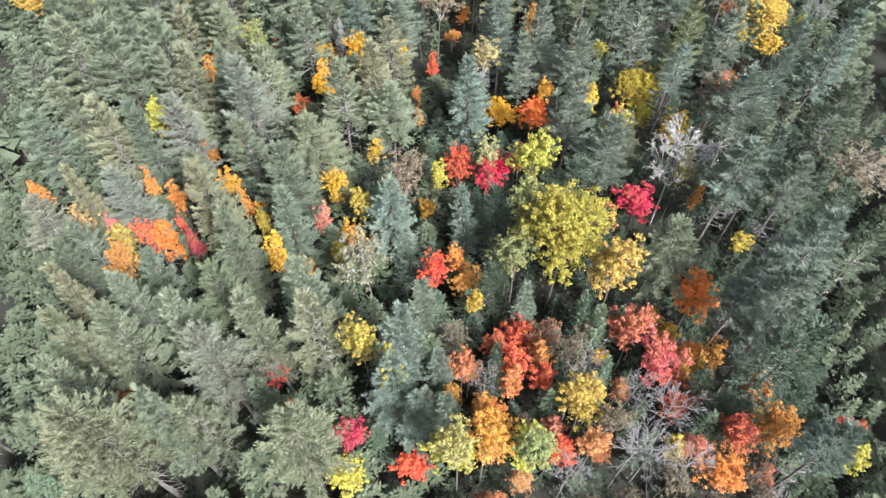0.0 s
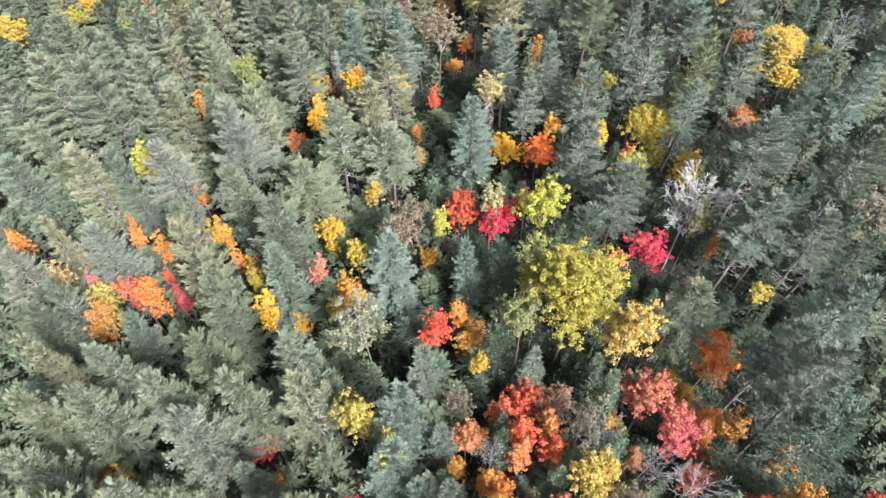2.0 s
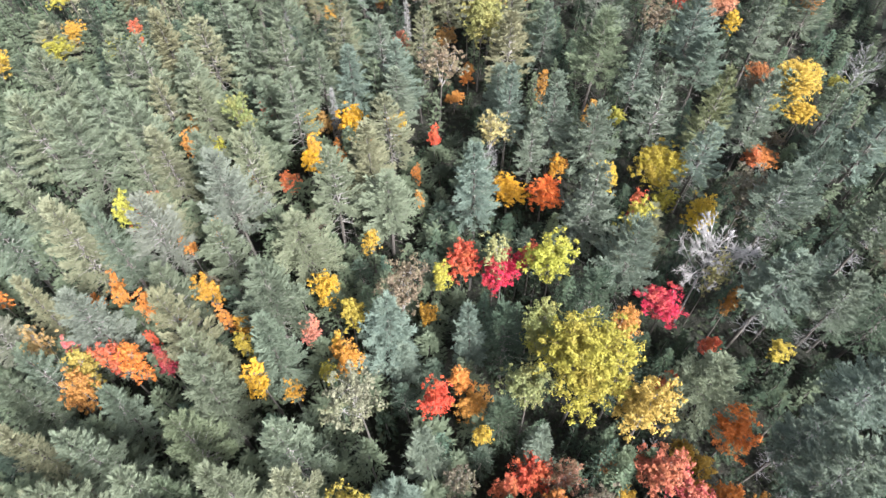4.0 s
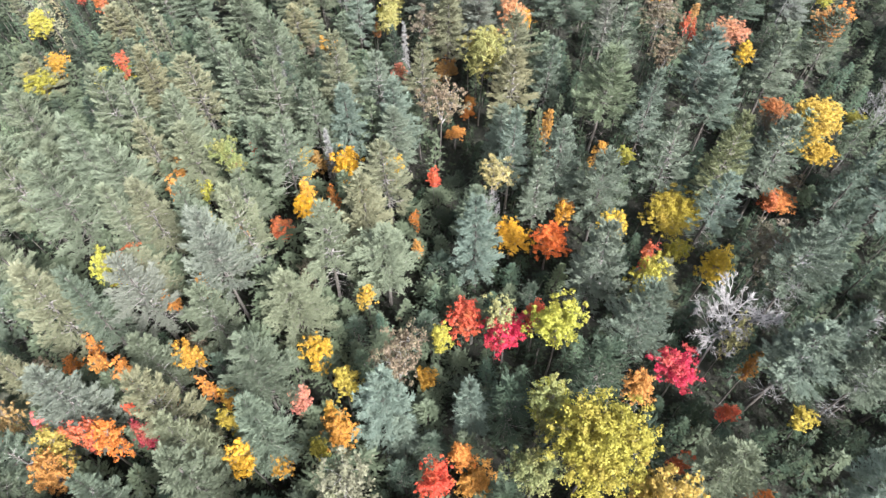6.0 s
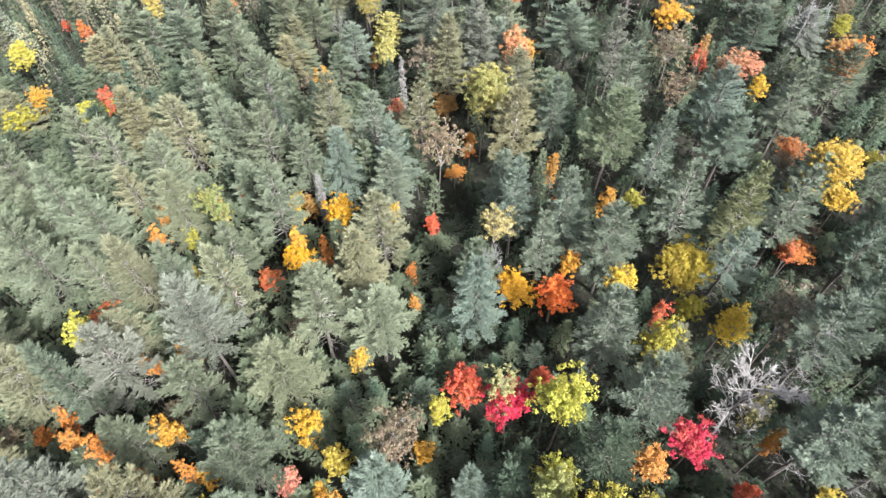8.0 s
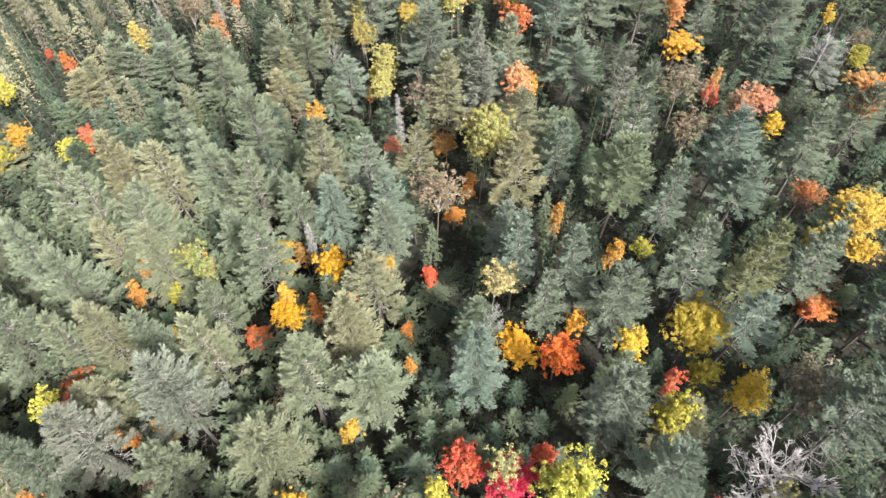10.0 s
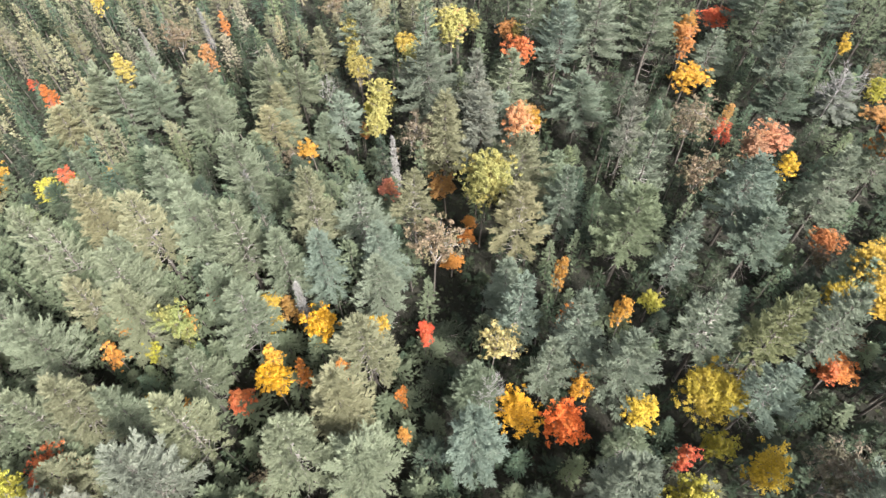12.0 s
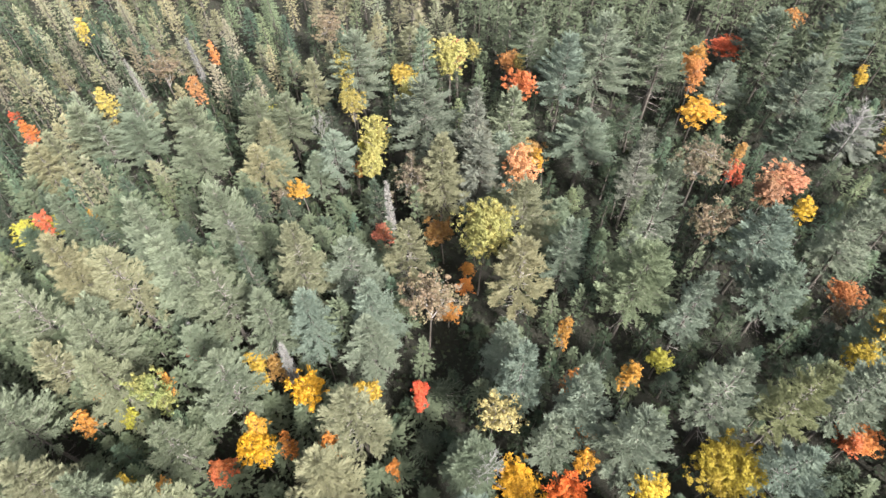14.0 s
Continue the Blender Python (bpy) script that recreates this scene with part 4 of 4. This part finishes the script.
plant("O", 4.4, 96.2, 4.5, 1.28, tone=True)
plant("O", 1.4, 99.9, 8.6, 2.21, tint=(0.26, 0.14, 0.05), tone=True)
plant("O", 59.0, 103.4, 15.8, 2.42, tint=(0.42, 0.2, 0.05), tone=True)
plant("O", 10.6, 105.1, 15.7, 2.40, tint=(0.42, 0.23, 0.12), tone=True)
plant("O", -17.4, 107.9, 8.9, 1.57, tint=(0.36, 0.2, 0.04), tone=True)
plant("O", 47.5, 108.7, 8.8, 2.99, tint=(0.34, 0.15, 0.09), tone=True)
plant("O", -10.7, 111.9, 7.7, 0.99, tint=(0.36, 0.18, 0.07), tone=True)
plant("O", -46.5, 121.4, 12.8, 1.66, tint=(0.34, 0.24, 0.07), tone=True)
plant("O", 12.7, 123.0, 13.9, 2.37, tint=(0.4, 0.12, 0.05), tone=True)
plant("O", 39.7, 130.4, 12.3, 1.85, tint=(0.34, 0.18, 0.05), tone=True)
plant("O", 11.9, 132.1, 10.1, 1.80, tint=(0.36, 0.18, 0.07), tone=True)
plant("O", -34.7, 135.4, 10.9, 1.05, tint=(0.36, 0.18, 0.07), tone=True)
plant("R", 27.9, 19.0, 13.0, 1.97, tint=(0.36, 0.1, 0.06), tone=True)
plant("R", -32.1, 23.8, 11.4, 1.29, tint=(0.24, 0.09, 0.06), tone=True)
plant("R", 10.9, 25.8, 11.1, 1.63, tone=True)
plant("R", -18.5, 26.8, 10.6, 2.07, tint=(0.46, 0.05, 0.06), tone=True)
plant("R", 21.6, 26.8, 12.1, 2.81, tint=(0.40, 0.07, 0.07), tone=True)
plant("R", -22.7, 28.4, 10.4, 0.66, tone=True)
plant("R", 5.4, 29.3, 11.0, 1.43, tint=(0.34, 0.1, 0.06), tone=True)
plant("R", 20.1, 30.2, 12.9, 2.60, tint=(0.40, 0.11, 0.07), tone=True)
plant("R", -1.1, 37.6, 13.5, 1.79, tint=(0.46, 0.08, 0.05), tone=True)
plant("R", 21.2, 38.7, 14.0, 1.03, tint=(0.36, 0.1, 0.05), tone=True)
plant("R", -30.6, 41.7, 14.8, 1.68, tint=(0.50, 0.13, 0.03), tone=True)
plant("R", -33.1, 41.9, 15.5, 1.39, tone=True)
plant("R", -37.7, 42.7, 15.4, 1.14, tint=(0.45, 0.09, 0.1), tone=True)
plant("R", 29.7, 45.3, 8.7, 1.23, tone=True)
plant("R", -14.0, 45.4, 13.2, 1.32, tint=(0.36, 0.13, 0.1), tone=True)
plant("R", 1.9, 55.0, 11.7, 2.22, tint=(0.48, 0.07, 0.04), tone=True)
plant("R", -35.4, 62.1, 11.6, 2.54, tint=(0.40, 0.11, 0.05), tone=True)
plant("R", -21.5, 71.1, 7.4, 1.73, tint=(0.36, 0.09, 0.04), tone=True)
plant("R", 42.6, 72.7, 8.8, 1.67, tint=(0.40, 0.10, 0.045), tone=True)
plant("R", -1.2, 77.3, 10.2, 0.99, tone=True)
plant("R", -6.0, 100.3, 8.4, 1.47, tint=(0.36, 0.13, 0.09), tone=True)
plant("R", -48.2, 100.4, 11.3, 1.14, tone=True)
plant("R", 39.8, 108.5, 10.9, 0.87, tint=(0.36, 0.09, 0.06), tone=True)
plant("R", 41.0, 109.2, 9.1, 0.86, tint=(0.36, 0.09, 0.06), tone=True)
plant("R", -54.7, 114.0, 11.1, 0.63, tint=(0.36, 0.09, 0.06), tone=True)
plant("R", -57.3, 117.4, 10.4, 1.30, tint=(0.42, 0.12, 0.04), tone=True)
plant("R", 47.6, 138.7, 7.2, 3.03, tint=(0.46, 0.1, 0.05), tone=True)
plant("C", -9.6, 19.3, 12.6, 1.78, tint=(0.38, 0.03, 0.06), tone=True)
plant("C", -29.2, 42.8, 12.4, 1.22, tint=(0.24, 0.03, 0.05), tone=True)
plant("C", 24.6, 49.1, 10.3, 2.76, tone=True)
plant("C", 6.7, 53.7, 12.3, 2.83, tone=True)
plant("B", 13.2, 27.5, 15.0, 1.89, tone=True)
plant("B", 1.7, 30.5, 12.4, 1.71, tone=True)
plant("B", 10.7, 30.8, 10.5, 2.21, tint=(0.2, 0.09, 0.06), tone=True)
plant("B", -7.9, 35.5, 20.1, 3.32, tint=(0.145, 0.14, 0.095), tone=True)
plant("B", -5.2, 48.2, 18.4, 3.02, tone=True)
plant("B", 35.0, 59.8, 18.2, 3.34, tone=True)
plant("B", -0.4, 86.6, 15.8, 3.63, tone=True)
plant("B", 32.8, 98.1, 14.3, 2.96, tone=True)
plant("B", -2.5, 105.4, 14.0, 3.21, tone=True)
plant("B", 35.3, 108.9, 13.0, 3.66, tone=True)
plant("B", -40.8, 128.8, 13.6, 3.01, tone=True)
plant("D", 17.1, 16.8, 17.4, 2.54, tone=True)
plant("D", 21.3, 21.2, 15.3, 2.61, tone=True)
plant("D", 18.7, 23.8, 13.0, 1.64, tone=True)
plant("D", 13.1, 24.2, 14.0, 1.84, tone=True)
plant("D", 4.0, 24.3, 15.3, 1.42, tone=True)
plant("D", 14.8, 27.1, 13.9, 1.45, tone=True)
plant("D", 58.6, 84.8, 14.9, 2.83, tone=True)
plant("D", 58.3, 116.0, 12.5, 3.60, tone=True)
# yellow trees
plant("Y", -9.0, 58.8, 9.7, 1.31)
plant("Y", -20.4, 42.6, 15.2, 0.92)
plant("V", 8.5, 18.8, 11.5, 2.29)
plant("V", -9.6, 16.2, 10.2, 1.96)
plant("V", 1.1, 18.1, 11.5, 2.69)
plant("V", -60.5, 97.9, 9.3, 2.59)
plant("Y", 51.4, 80.6, 8.9, 2.20)
plant("Y", -17.9, 75.1, 10.6, 1.27)
plant("V", -11.5, 120.4, 12.4, 2.0, tint=(0.27, 0.24, 0.08))
plant("Y", 39.1, 123.3, 8.5, 3.07)
plant("Y", -18.4, 79.8, 7.1, 1.11)
plant("Y", -6.0, 77.2, 11.6, 1.60)
plant("V", -31.3, 75.6, 9.5, 1.23)
plant("Y", -27.8, 68.7, 12.2, 0.76)
plant("Y", 46.5, 82.4, 10.2, 1.85)
plant("V", 39.3, 17.5, 11.0, 1.57)
# orange and red maples
plant("O", 16.0, 75.2, 5.6, 1.45)
plant("R", 8.4, 31.2, 9.8, 2.26)
plant("O", 26.7, 16.5, 8.5, 2.4)
plant("R", -3.0, 17.4, 7.2, 1.92)
plant("R", 11.9, 18.8, 8.5, 1.73)
plant("R", 41.1, 20.6, 8.0, 1.42)
plant("O", 13.1, 114.8, 7.5, 2.80, tint=(0.36, 0.18, 0.07), tone=True)
plant("O", 67.5, 115.6, 6.0, 2.65, tint=(0.36, 0.18, 0.07), tone=True)
plant("O", -26.1, 57.9, 13.8, 1.20)
plant("O", -34.9, 126.0, 11.2, 1.52, tint=(0.36, 0.20, 0.10))
plant("R", 43.1, 104.7, 11.1, 2.37, tint=(0.25, 0.115, 0.07))
plant("R", -25.2, 82.6, 10.3, 0.82)
plant("O", -26.9, 78.9, 11.6, 0.82)
plant("O", -13.4, 72.1, 11.9, 1.06)
plant("O", -9.2, 71.8, 12.2, 1.12)
plant("O", -24.1, 68.1, 11.6, 0.79)
plant("O", -34.2, 74.9, 11.6, 1.21)
plant("R", -1.4, 80.3, 5.3, 1.13)
plant("O", 38.3, 126.3, 13.0, 2.01, tint=(0.36, 0.18, 0.07), tone=True)
plant("O", 42.2, 112.8, 9.5, 0.99, tint=(0.36, 0.18, 0.07), tone=True)
plant("O", 60.9, 145.9, 8.0, 2.05, tint=(0.36, 0.18, 0.07), tone=True)
plant("R", 6.6, 26.9, 13.5, 1.67)
plant("O", 0.4, 23.8, 10.6, 1.54)
plant("O", 26.9, 29.1, 8.1, 1.54)
plant("O", 2.0, 90.4, 3.5, 1.61)
plant("O", -51.2, 51.6, 11.1, 1.22)
plant("R", 23.3, 63.3, 12.5, 1.18)
plant("R", 10.3, 56.0, 12.3, 1.39)
plant("O", 31.6, 48.8, 12.5, 1.10)
plant("O", -40.0, 51.6, 8.8, 1.21)
plant("R", -31.1, 45.2, 11.6, 0.57)
plant("O", -27.2, 46.8, 11.6, 0.82)
plant("O", -30.4, 58.0, 10.5, 1.05)
plant("O", 14.2, 78.3, 13.0, 1.05)
# fading and bare trees
plant("D", 28.8, 51.9, 16.7, 4.48, pick=4)
plant("B", 52.5, 51.6, 11.5, 5.02)
plant("D", 19.4, 17.3, 11.5, 2.82)
plant("D", 23.1, 16.9, 11.5, 2.34)
plant("B", -17.3, 139.9, 11.5, 3.04)
plant("D", -16.2, 118.1, 10.9, 1.45)
plant("D", 5.7, 69.4, 13.7, 1.81)
plant("B", 15.7, 20.5, 13.0, 1.78)
plant("B", 21.0, 15.2, 11.5, 1.84)
plant("D", 11.4, 15.6, 11.5, 2.10)
# small firs among the maples
plant("S", 5.4, 28.0, 11.8, 1.5, tint=(0.085, 0.115, 0.072))
plant("S", 15.1, 34.0, 11.8, 1.6, tint=(0.085, 0.115, 0.072))
plant("S", 16.4, 30.6, 11.8, 1.5, tint=(0.085, 0.115, 0.072))
plant("S", 18.7, 32.5, 11.8, 1.5, tint=(0.085, 0.115, 0.072))
plant("S", 16.8, 26.1, 11.8, 1.7, tint=(0.085, 0.115, 0.072))
plant("S", 10.5, 23.2, 11.8, 1.4, tint=(0.085, 0.115, 0.072))
plant("S", 19.5, 18.9, 11.8, 1.3, tint=(0.085, 0.115, 0.072))
plant("S", 8.8, 19.1, 11.8, 2.0, tint=(0.085, 0.115, 0.072))
plant("S", 18.8, 21.7, 11.8, 1.3, tint=(0.085, 0.115, 0.072))
plant("S", 25.4, 20.7, 11.8, 1.6, tint=(0.085, 0.115, 0.072))
plant("S", 31.6, 20.4, 11.8, 1.8, tint=(0.085, 0.115, 0.072))
plant("S", -0.4, 22.8, 11.8, 1.8, tint=(0.085, 0.115, 0.072))
# more trees beside the flight
plant("V", 11.1, 46.5, 10.0, 2.4)
plant("P", 18.0, 64.4, 14.5, 2.40)
# a leafless thicket with two yellow birches at the edge of the young spruces
plant("S", -61.6, 143.8, 12.0, 1.8, tint=STRAW)
plant("Y", -57.0, 140.5, 11.0, 1.25, tint=(0.34, 0.25, 0.06))
plant("S", -69.5, 145.0, 11.0, 1.7, tint=STRAW)
plant("S", -66.5, 141.0, 10.5, 1.7, tint=STRAW)
plant("S", -70.5, 139.5, 10.0, 1.7, tint=STRAW)
plant("S", -65.5, 146.5, 11.0, 1.7, tint=STRAW)
# cream leaves left on the great bare tree, added as a small birch beside it
plant("L", 29.6, 51.0, 15.5, 1.5)

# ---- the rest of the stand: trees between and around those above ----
# dark young spruces in the open gaps between the tall pines, shade put into their tint
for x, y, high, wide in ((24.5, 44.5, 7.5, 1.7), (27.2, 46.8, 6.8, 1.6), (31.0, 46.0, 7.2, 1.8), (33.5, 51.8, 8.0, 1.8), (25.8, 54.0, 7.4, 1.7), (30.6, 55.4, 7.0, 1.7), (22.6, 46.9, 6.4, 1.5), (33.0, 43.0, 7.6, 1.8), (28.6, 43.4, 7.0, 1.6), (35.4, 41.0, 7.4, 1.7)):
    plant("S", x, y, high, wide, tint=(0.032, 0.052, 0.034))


def room(x, y):
    """Metres from the nearest crown's edge, and that tree's height."""
    a = np.array(PLANTED)
    d = np.hypot(a[:, 0] - x, a[:, 1] - y) - a[:, 2]
    k = int(d.argmin())
    return d[k], a[k, 3]


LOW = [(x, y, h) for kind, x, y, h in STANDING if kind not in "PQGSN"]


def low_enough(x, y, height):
    """Keeps trees before a leafy one below its top, clear of the flight's view."""
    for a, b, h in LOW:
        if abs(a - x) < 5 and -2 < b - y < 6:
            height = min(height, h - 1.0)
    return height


def in_view(x, y):
    """Whether the flight passes near enough to look down on a place."""
    return -2 < y < 172 and abs(x) < 41 + 0.34 * max(y, 0)


def hardwoods(x, y):
    """The leafy patch with hardly a conifer."""
    return 1 < x < 33 and 12 < y < 34


def join(needles, stems, variants, fill, x, y, height, radius):
    """Adds one tree to a joined stand."""
    stem, _, crown, full, wide = variants[int(fill.integers(len(variants)))]
    a = fill.uniform(0, 6.283)
    scaled = np.array([radius / wide, radius / wide, height / full])
    turned = np.array([[math.cos(a), math.sin(a), 0], [-math.sin(a), math.cos(a), 0], [0, 0, 1]])
    for soup, one in ((needles, crown), (stems, stem)):
        soup.add(np.concatenate(one.v) @ turned * scaled + (x, y, ground_height(x, y)), np.concatenate(one.f))


SPRUCES_RAW = [conifer(64 + k, 10, 1.8, 0.15, 7, 6, 28, -22, 1, 0.5, 0.46, 0.27, 2, 0.95, 0.9, 0.0, 0.1, 0.6, 2, 1.0, 36, hug_out=0.85) for k in range(3)]
FILL_PINES_RAW = [conifer(34 + k, 14, 2.8, 0.4, 7, 6, 45, 0, 2, 0.6, 0.6, 0.32, 2, 0.95, 0.7, 0.0, 0.2, 0.5, 2, 0.7, 40) for k in range(3)]


def fill_stand():
    fill = np.random.default_rng(11)
    spots = [(x + fill.uniform(-1.2, 1.2), y + fill.uniform(-1.2, 1.2)) for y in np.arange(-6, 182, 2.7) for x in np.arange(-128, 129, 2.7)]
    fill.shuffle(spots)
    # the widest gaps first; the nearest trees are things, those beyond are joined
    spots = [q for q in spots if in_view(*q)]
    pines, spruces = 0, 0
    far_needles, far_stems = Soup(), Soup()
    for least in (2.2, 1.0, 0.2):
        for x, y in spots:
            free, beside = room(x, y)
            if hardwoods(x, y) and free > -0.6:
                free += 0.9
            young = x < -24 and y > 108 or y > 134 and x < 4
            listed = 6 < y < 132 and abs(x) < 42 + 0.38 * y and not young
            closed = x < 4 and y < 108
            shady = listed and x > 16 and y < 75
            if listed and free < (-0.7 if closed and least < 1 else 0.3):
                continue
            if free < (least if not young else 1.15) and not (closed and listed and least < 1):
                continue
            luck = fill.random()
            near = y < (166 if young else 132) and abs(x) < 34 + 0.32 * y
            radius = min(3.1, max(1.7, free + 0.9)) * fill.uniform(0.85, 1.1)
            height = (fill.uniform(10, 14) if least > 2 else fill.uniform(7, 11)) if near else fill.uniform(10, 15)
            if listed:
                height, radius = min(fill.uniform(10, 15) if closed else fill.uniform(7, 11), (0.86 if closed else 0.72) * beside), fill.uniform(2.2, 3.0) if closed else min(radius, 2.2)
                luck = luck if closed else luck * 0.6 if luck < 0.35 else 0.66 + 0.33 * luck
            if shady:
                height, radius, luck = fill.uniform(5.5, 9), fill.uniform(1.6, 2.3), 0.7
            if young:
                radius, height = fill.uniform(1.5, 2.2) if luck < 0.62 else fill.uniform(1.9, 2.7), fill.uniform(7, 12)
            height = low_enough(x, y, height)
            if height < 4:
                continue
            if hardwoods(x, y) and luck > 0.2:
                kind = "OORBBYDD"[int(fill.integers(8))]
                plant(kind, x, y, fill.uniform(6, 9), fill.uniform(1.2, 1.8), tint={"O": (0.28, 0.12, 0.055), "R": (0.28, 0.085, 0.06), "B": (0.10, 0.075, 0.06)}.get(kind))
            elif luck > 0.97 and near:
                plant("BBVG"[int(fill.integers(4))], x, y, fill.uniform(6, 9), min(radius, 1.9))
            elif young and luck < 0.62 or not young and luck > 0.66:
                radius = min(radius, 2.3 if young else 1.9)
                if near and spruces < 250:
                    spruces += 1
                    # spruces of the right-hand gaps go darker: shade painted into their tint
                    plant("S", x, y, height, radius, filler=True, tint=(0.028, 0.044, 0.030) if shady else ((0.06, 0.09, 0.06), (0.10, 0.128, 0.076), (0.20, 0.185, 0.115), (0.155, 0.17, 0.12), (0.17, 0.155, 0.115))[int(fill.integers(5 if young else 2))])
                else:
                    join(far_needles, far_stems, SPRUCES_RAW, fill, x, y, height, radius)
                    PLANTED.append((x, y, radius, height))
            elif near and pines < 165:
                pines += 1
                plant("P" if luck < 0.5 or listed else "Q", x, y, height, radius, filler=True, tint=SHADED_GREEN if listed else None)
            else:
                join(far_needles, far_stems, FILL_PINES_RAW, fill, x, y, height, radius)
                PLANTED.append((x, y, radius, height))
    ob = new("distant_conifers", far_needles.mesh("distant_conifers", NEEDLES))
    ob.color = (0.088, 0.110, 0.070, 1)
    tagged(ob, "dense stand of grey-green pines and spruces", "forest", kind="stuff")
    tagged(new("distant_trunks", far_stems.mesh("distant_trunks", BARK)), "slender trunks of the dense conifer stand", "trunks", kind="stuff")
    # young growth in the gaps: spruces too many to count, and some leafy saplings
    needles, stems = Soup(), Soup()
    for x, y in spots:
        if not in_view(x, y) or y > 160:
            continue
        free, tall = room(x, y)
        if free < -1.0 or y > (156 if x < -50 else 142):
            continue
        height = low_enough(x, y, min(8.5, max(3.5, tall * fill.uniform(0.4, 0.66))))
        if fill.random() < 0.985:
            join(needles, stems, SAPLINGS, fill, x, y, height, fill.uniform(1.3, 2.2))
        else:
            plant("OYVR"[int(fill.integers(4))], x, y, height, fill.uniform(0.9, 1.5))
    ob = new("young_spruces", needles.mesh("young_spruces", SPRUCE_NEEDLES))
    # near-black green: the deep shade of the gaps is mixed into the tint
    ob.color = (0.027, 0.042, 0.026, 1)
    tagged(ob, "young spruces crowding the gaps below the pines, their green darkened for shade", "saplings", kind="stuff")
    ob = new("young_spruce_stems", stems.mesh("young_spruce_stems", BARK))
    tagged(ob, "thin dark stems of the young spruces", "stems", kind="stuff")


fill_stand()


def build_undergrowth():
    """Low bushes and ferns on the forest floor."""
    r = np.random.default_rng(21)
    soup = Soup()
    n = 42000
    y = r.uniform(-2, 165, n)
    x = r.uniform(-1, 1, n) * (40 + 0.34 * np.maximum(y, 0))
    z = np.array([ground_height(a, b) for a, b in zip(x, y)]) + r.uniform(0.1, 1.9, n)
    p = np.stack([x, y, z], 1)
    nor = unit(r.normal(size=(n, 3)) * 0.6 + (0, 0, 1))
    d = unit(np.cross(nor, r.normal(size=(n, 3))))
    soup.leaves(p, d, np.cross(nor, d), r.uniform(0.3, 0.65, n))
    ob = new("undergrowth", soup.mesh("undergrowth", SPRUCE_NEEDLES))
    # this low tint carries the shade that lies on the floor
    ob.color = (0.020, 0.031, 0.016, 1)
    tagged(ob, "low shrubs and ferns on the forest floor, darkened in colour for its shade", "undergrowth", kind="stuff")


build_undergrowth()


def build_far_woods():
    """The forest goes on all round: small layered conifers, too many to count."""
    r = np.random.default_rng(31)
    soup = Soup()
    spots = [(a + r.uniform(-2.4, 2.4), b + r.uniform(-2.4, 2.4)) for b in np.arange(-80, 270, 7) for a in np.arange(-190, 191, 7)]
    for x, y in spots:
        if in_view(x, y):
            continue
        height, wide = r.uniform(11, 18), r.uniform(2.8, 4.0)
        tiers = 6
        base, dirs, sides, lens, wids = [], [], [], [], []
        for k in range(tiers):
            for j in range(6):
                a = j * 1.047 + k * 0.5 + r.uniform(-0.2, 0.2)
                reach = wide * (0.25 + 0.75 * k / (tiers - 1)) * r.uniform(0.8, 1.15)
                base.append((x, y, height * (1 - 0.09 * k)))
                dirs.append(unit((math.cos(a), math.sin(a), -0.3)))
                sides.append((-math.sin(a), math.cos(a), r.uniform(-0.3, 0.3)))
                lens.append(reach), wids.append(reach * 0.8)
        # boughs widen outwards: tips at the stem
        base, dirs, lens = np.array(base), np.array(dirs), np.array(lens)
        soup.blades(base + dirs * lens[:, None], -dirs, sides, lens, wids)
    ob = new("far_woods", soup.mesh("far_woods", NEEDLES))
    ob.color = (0.09, 0.112, 0.075, 1)
    tagged(ob, "grey-green conifer forest that goes on all round", "forest", kind="stuff")


build_far_woods()
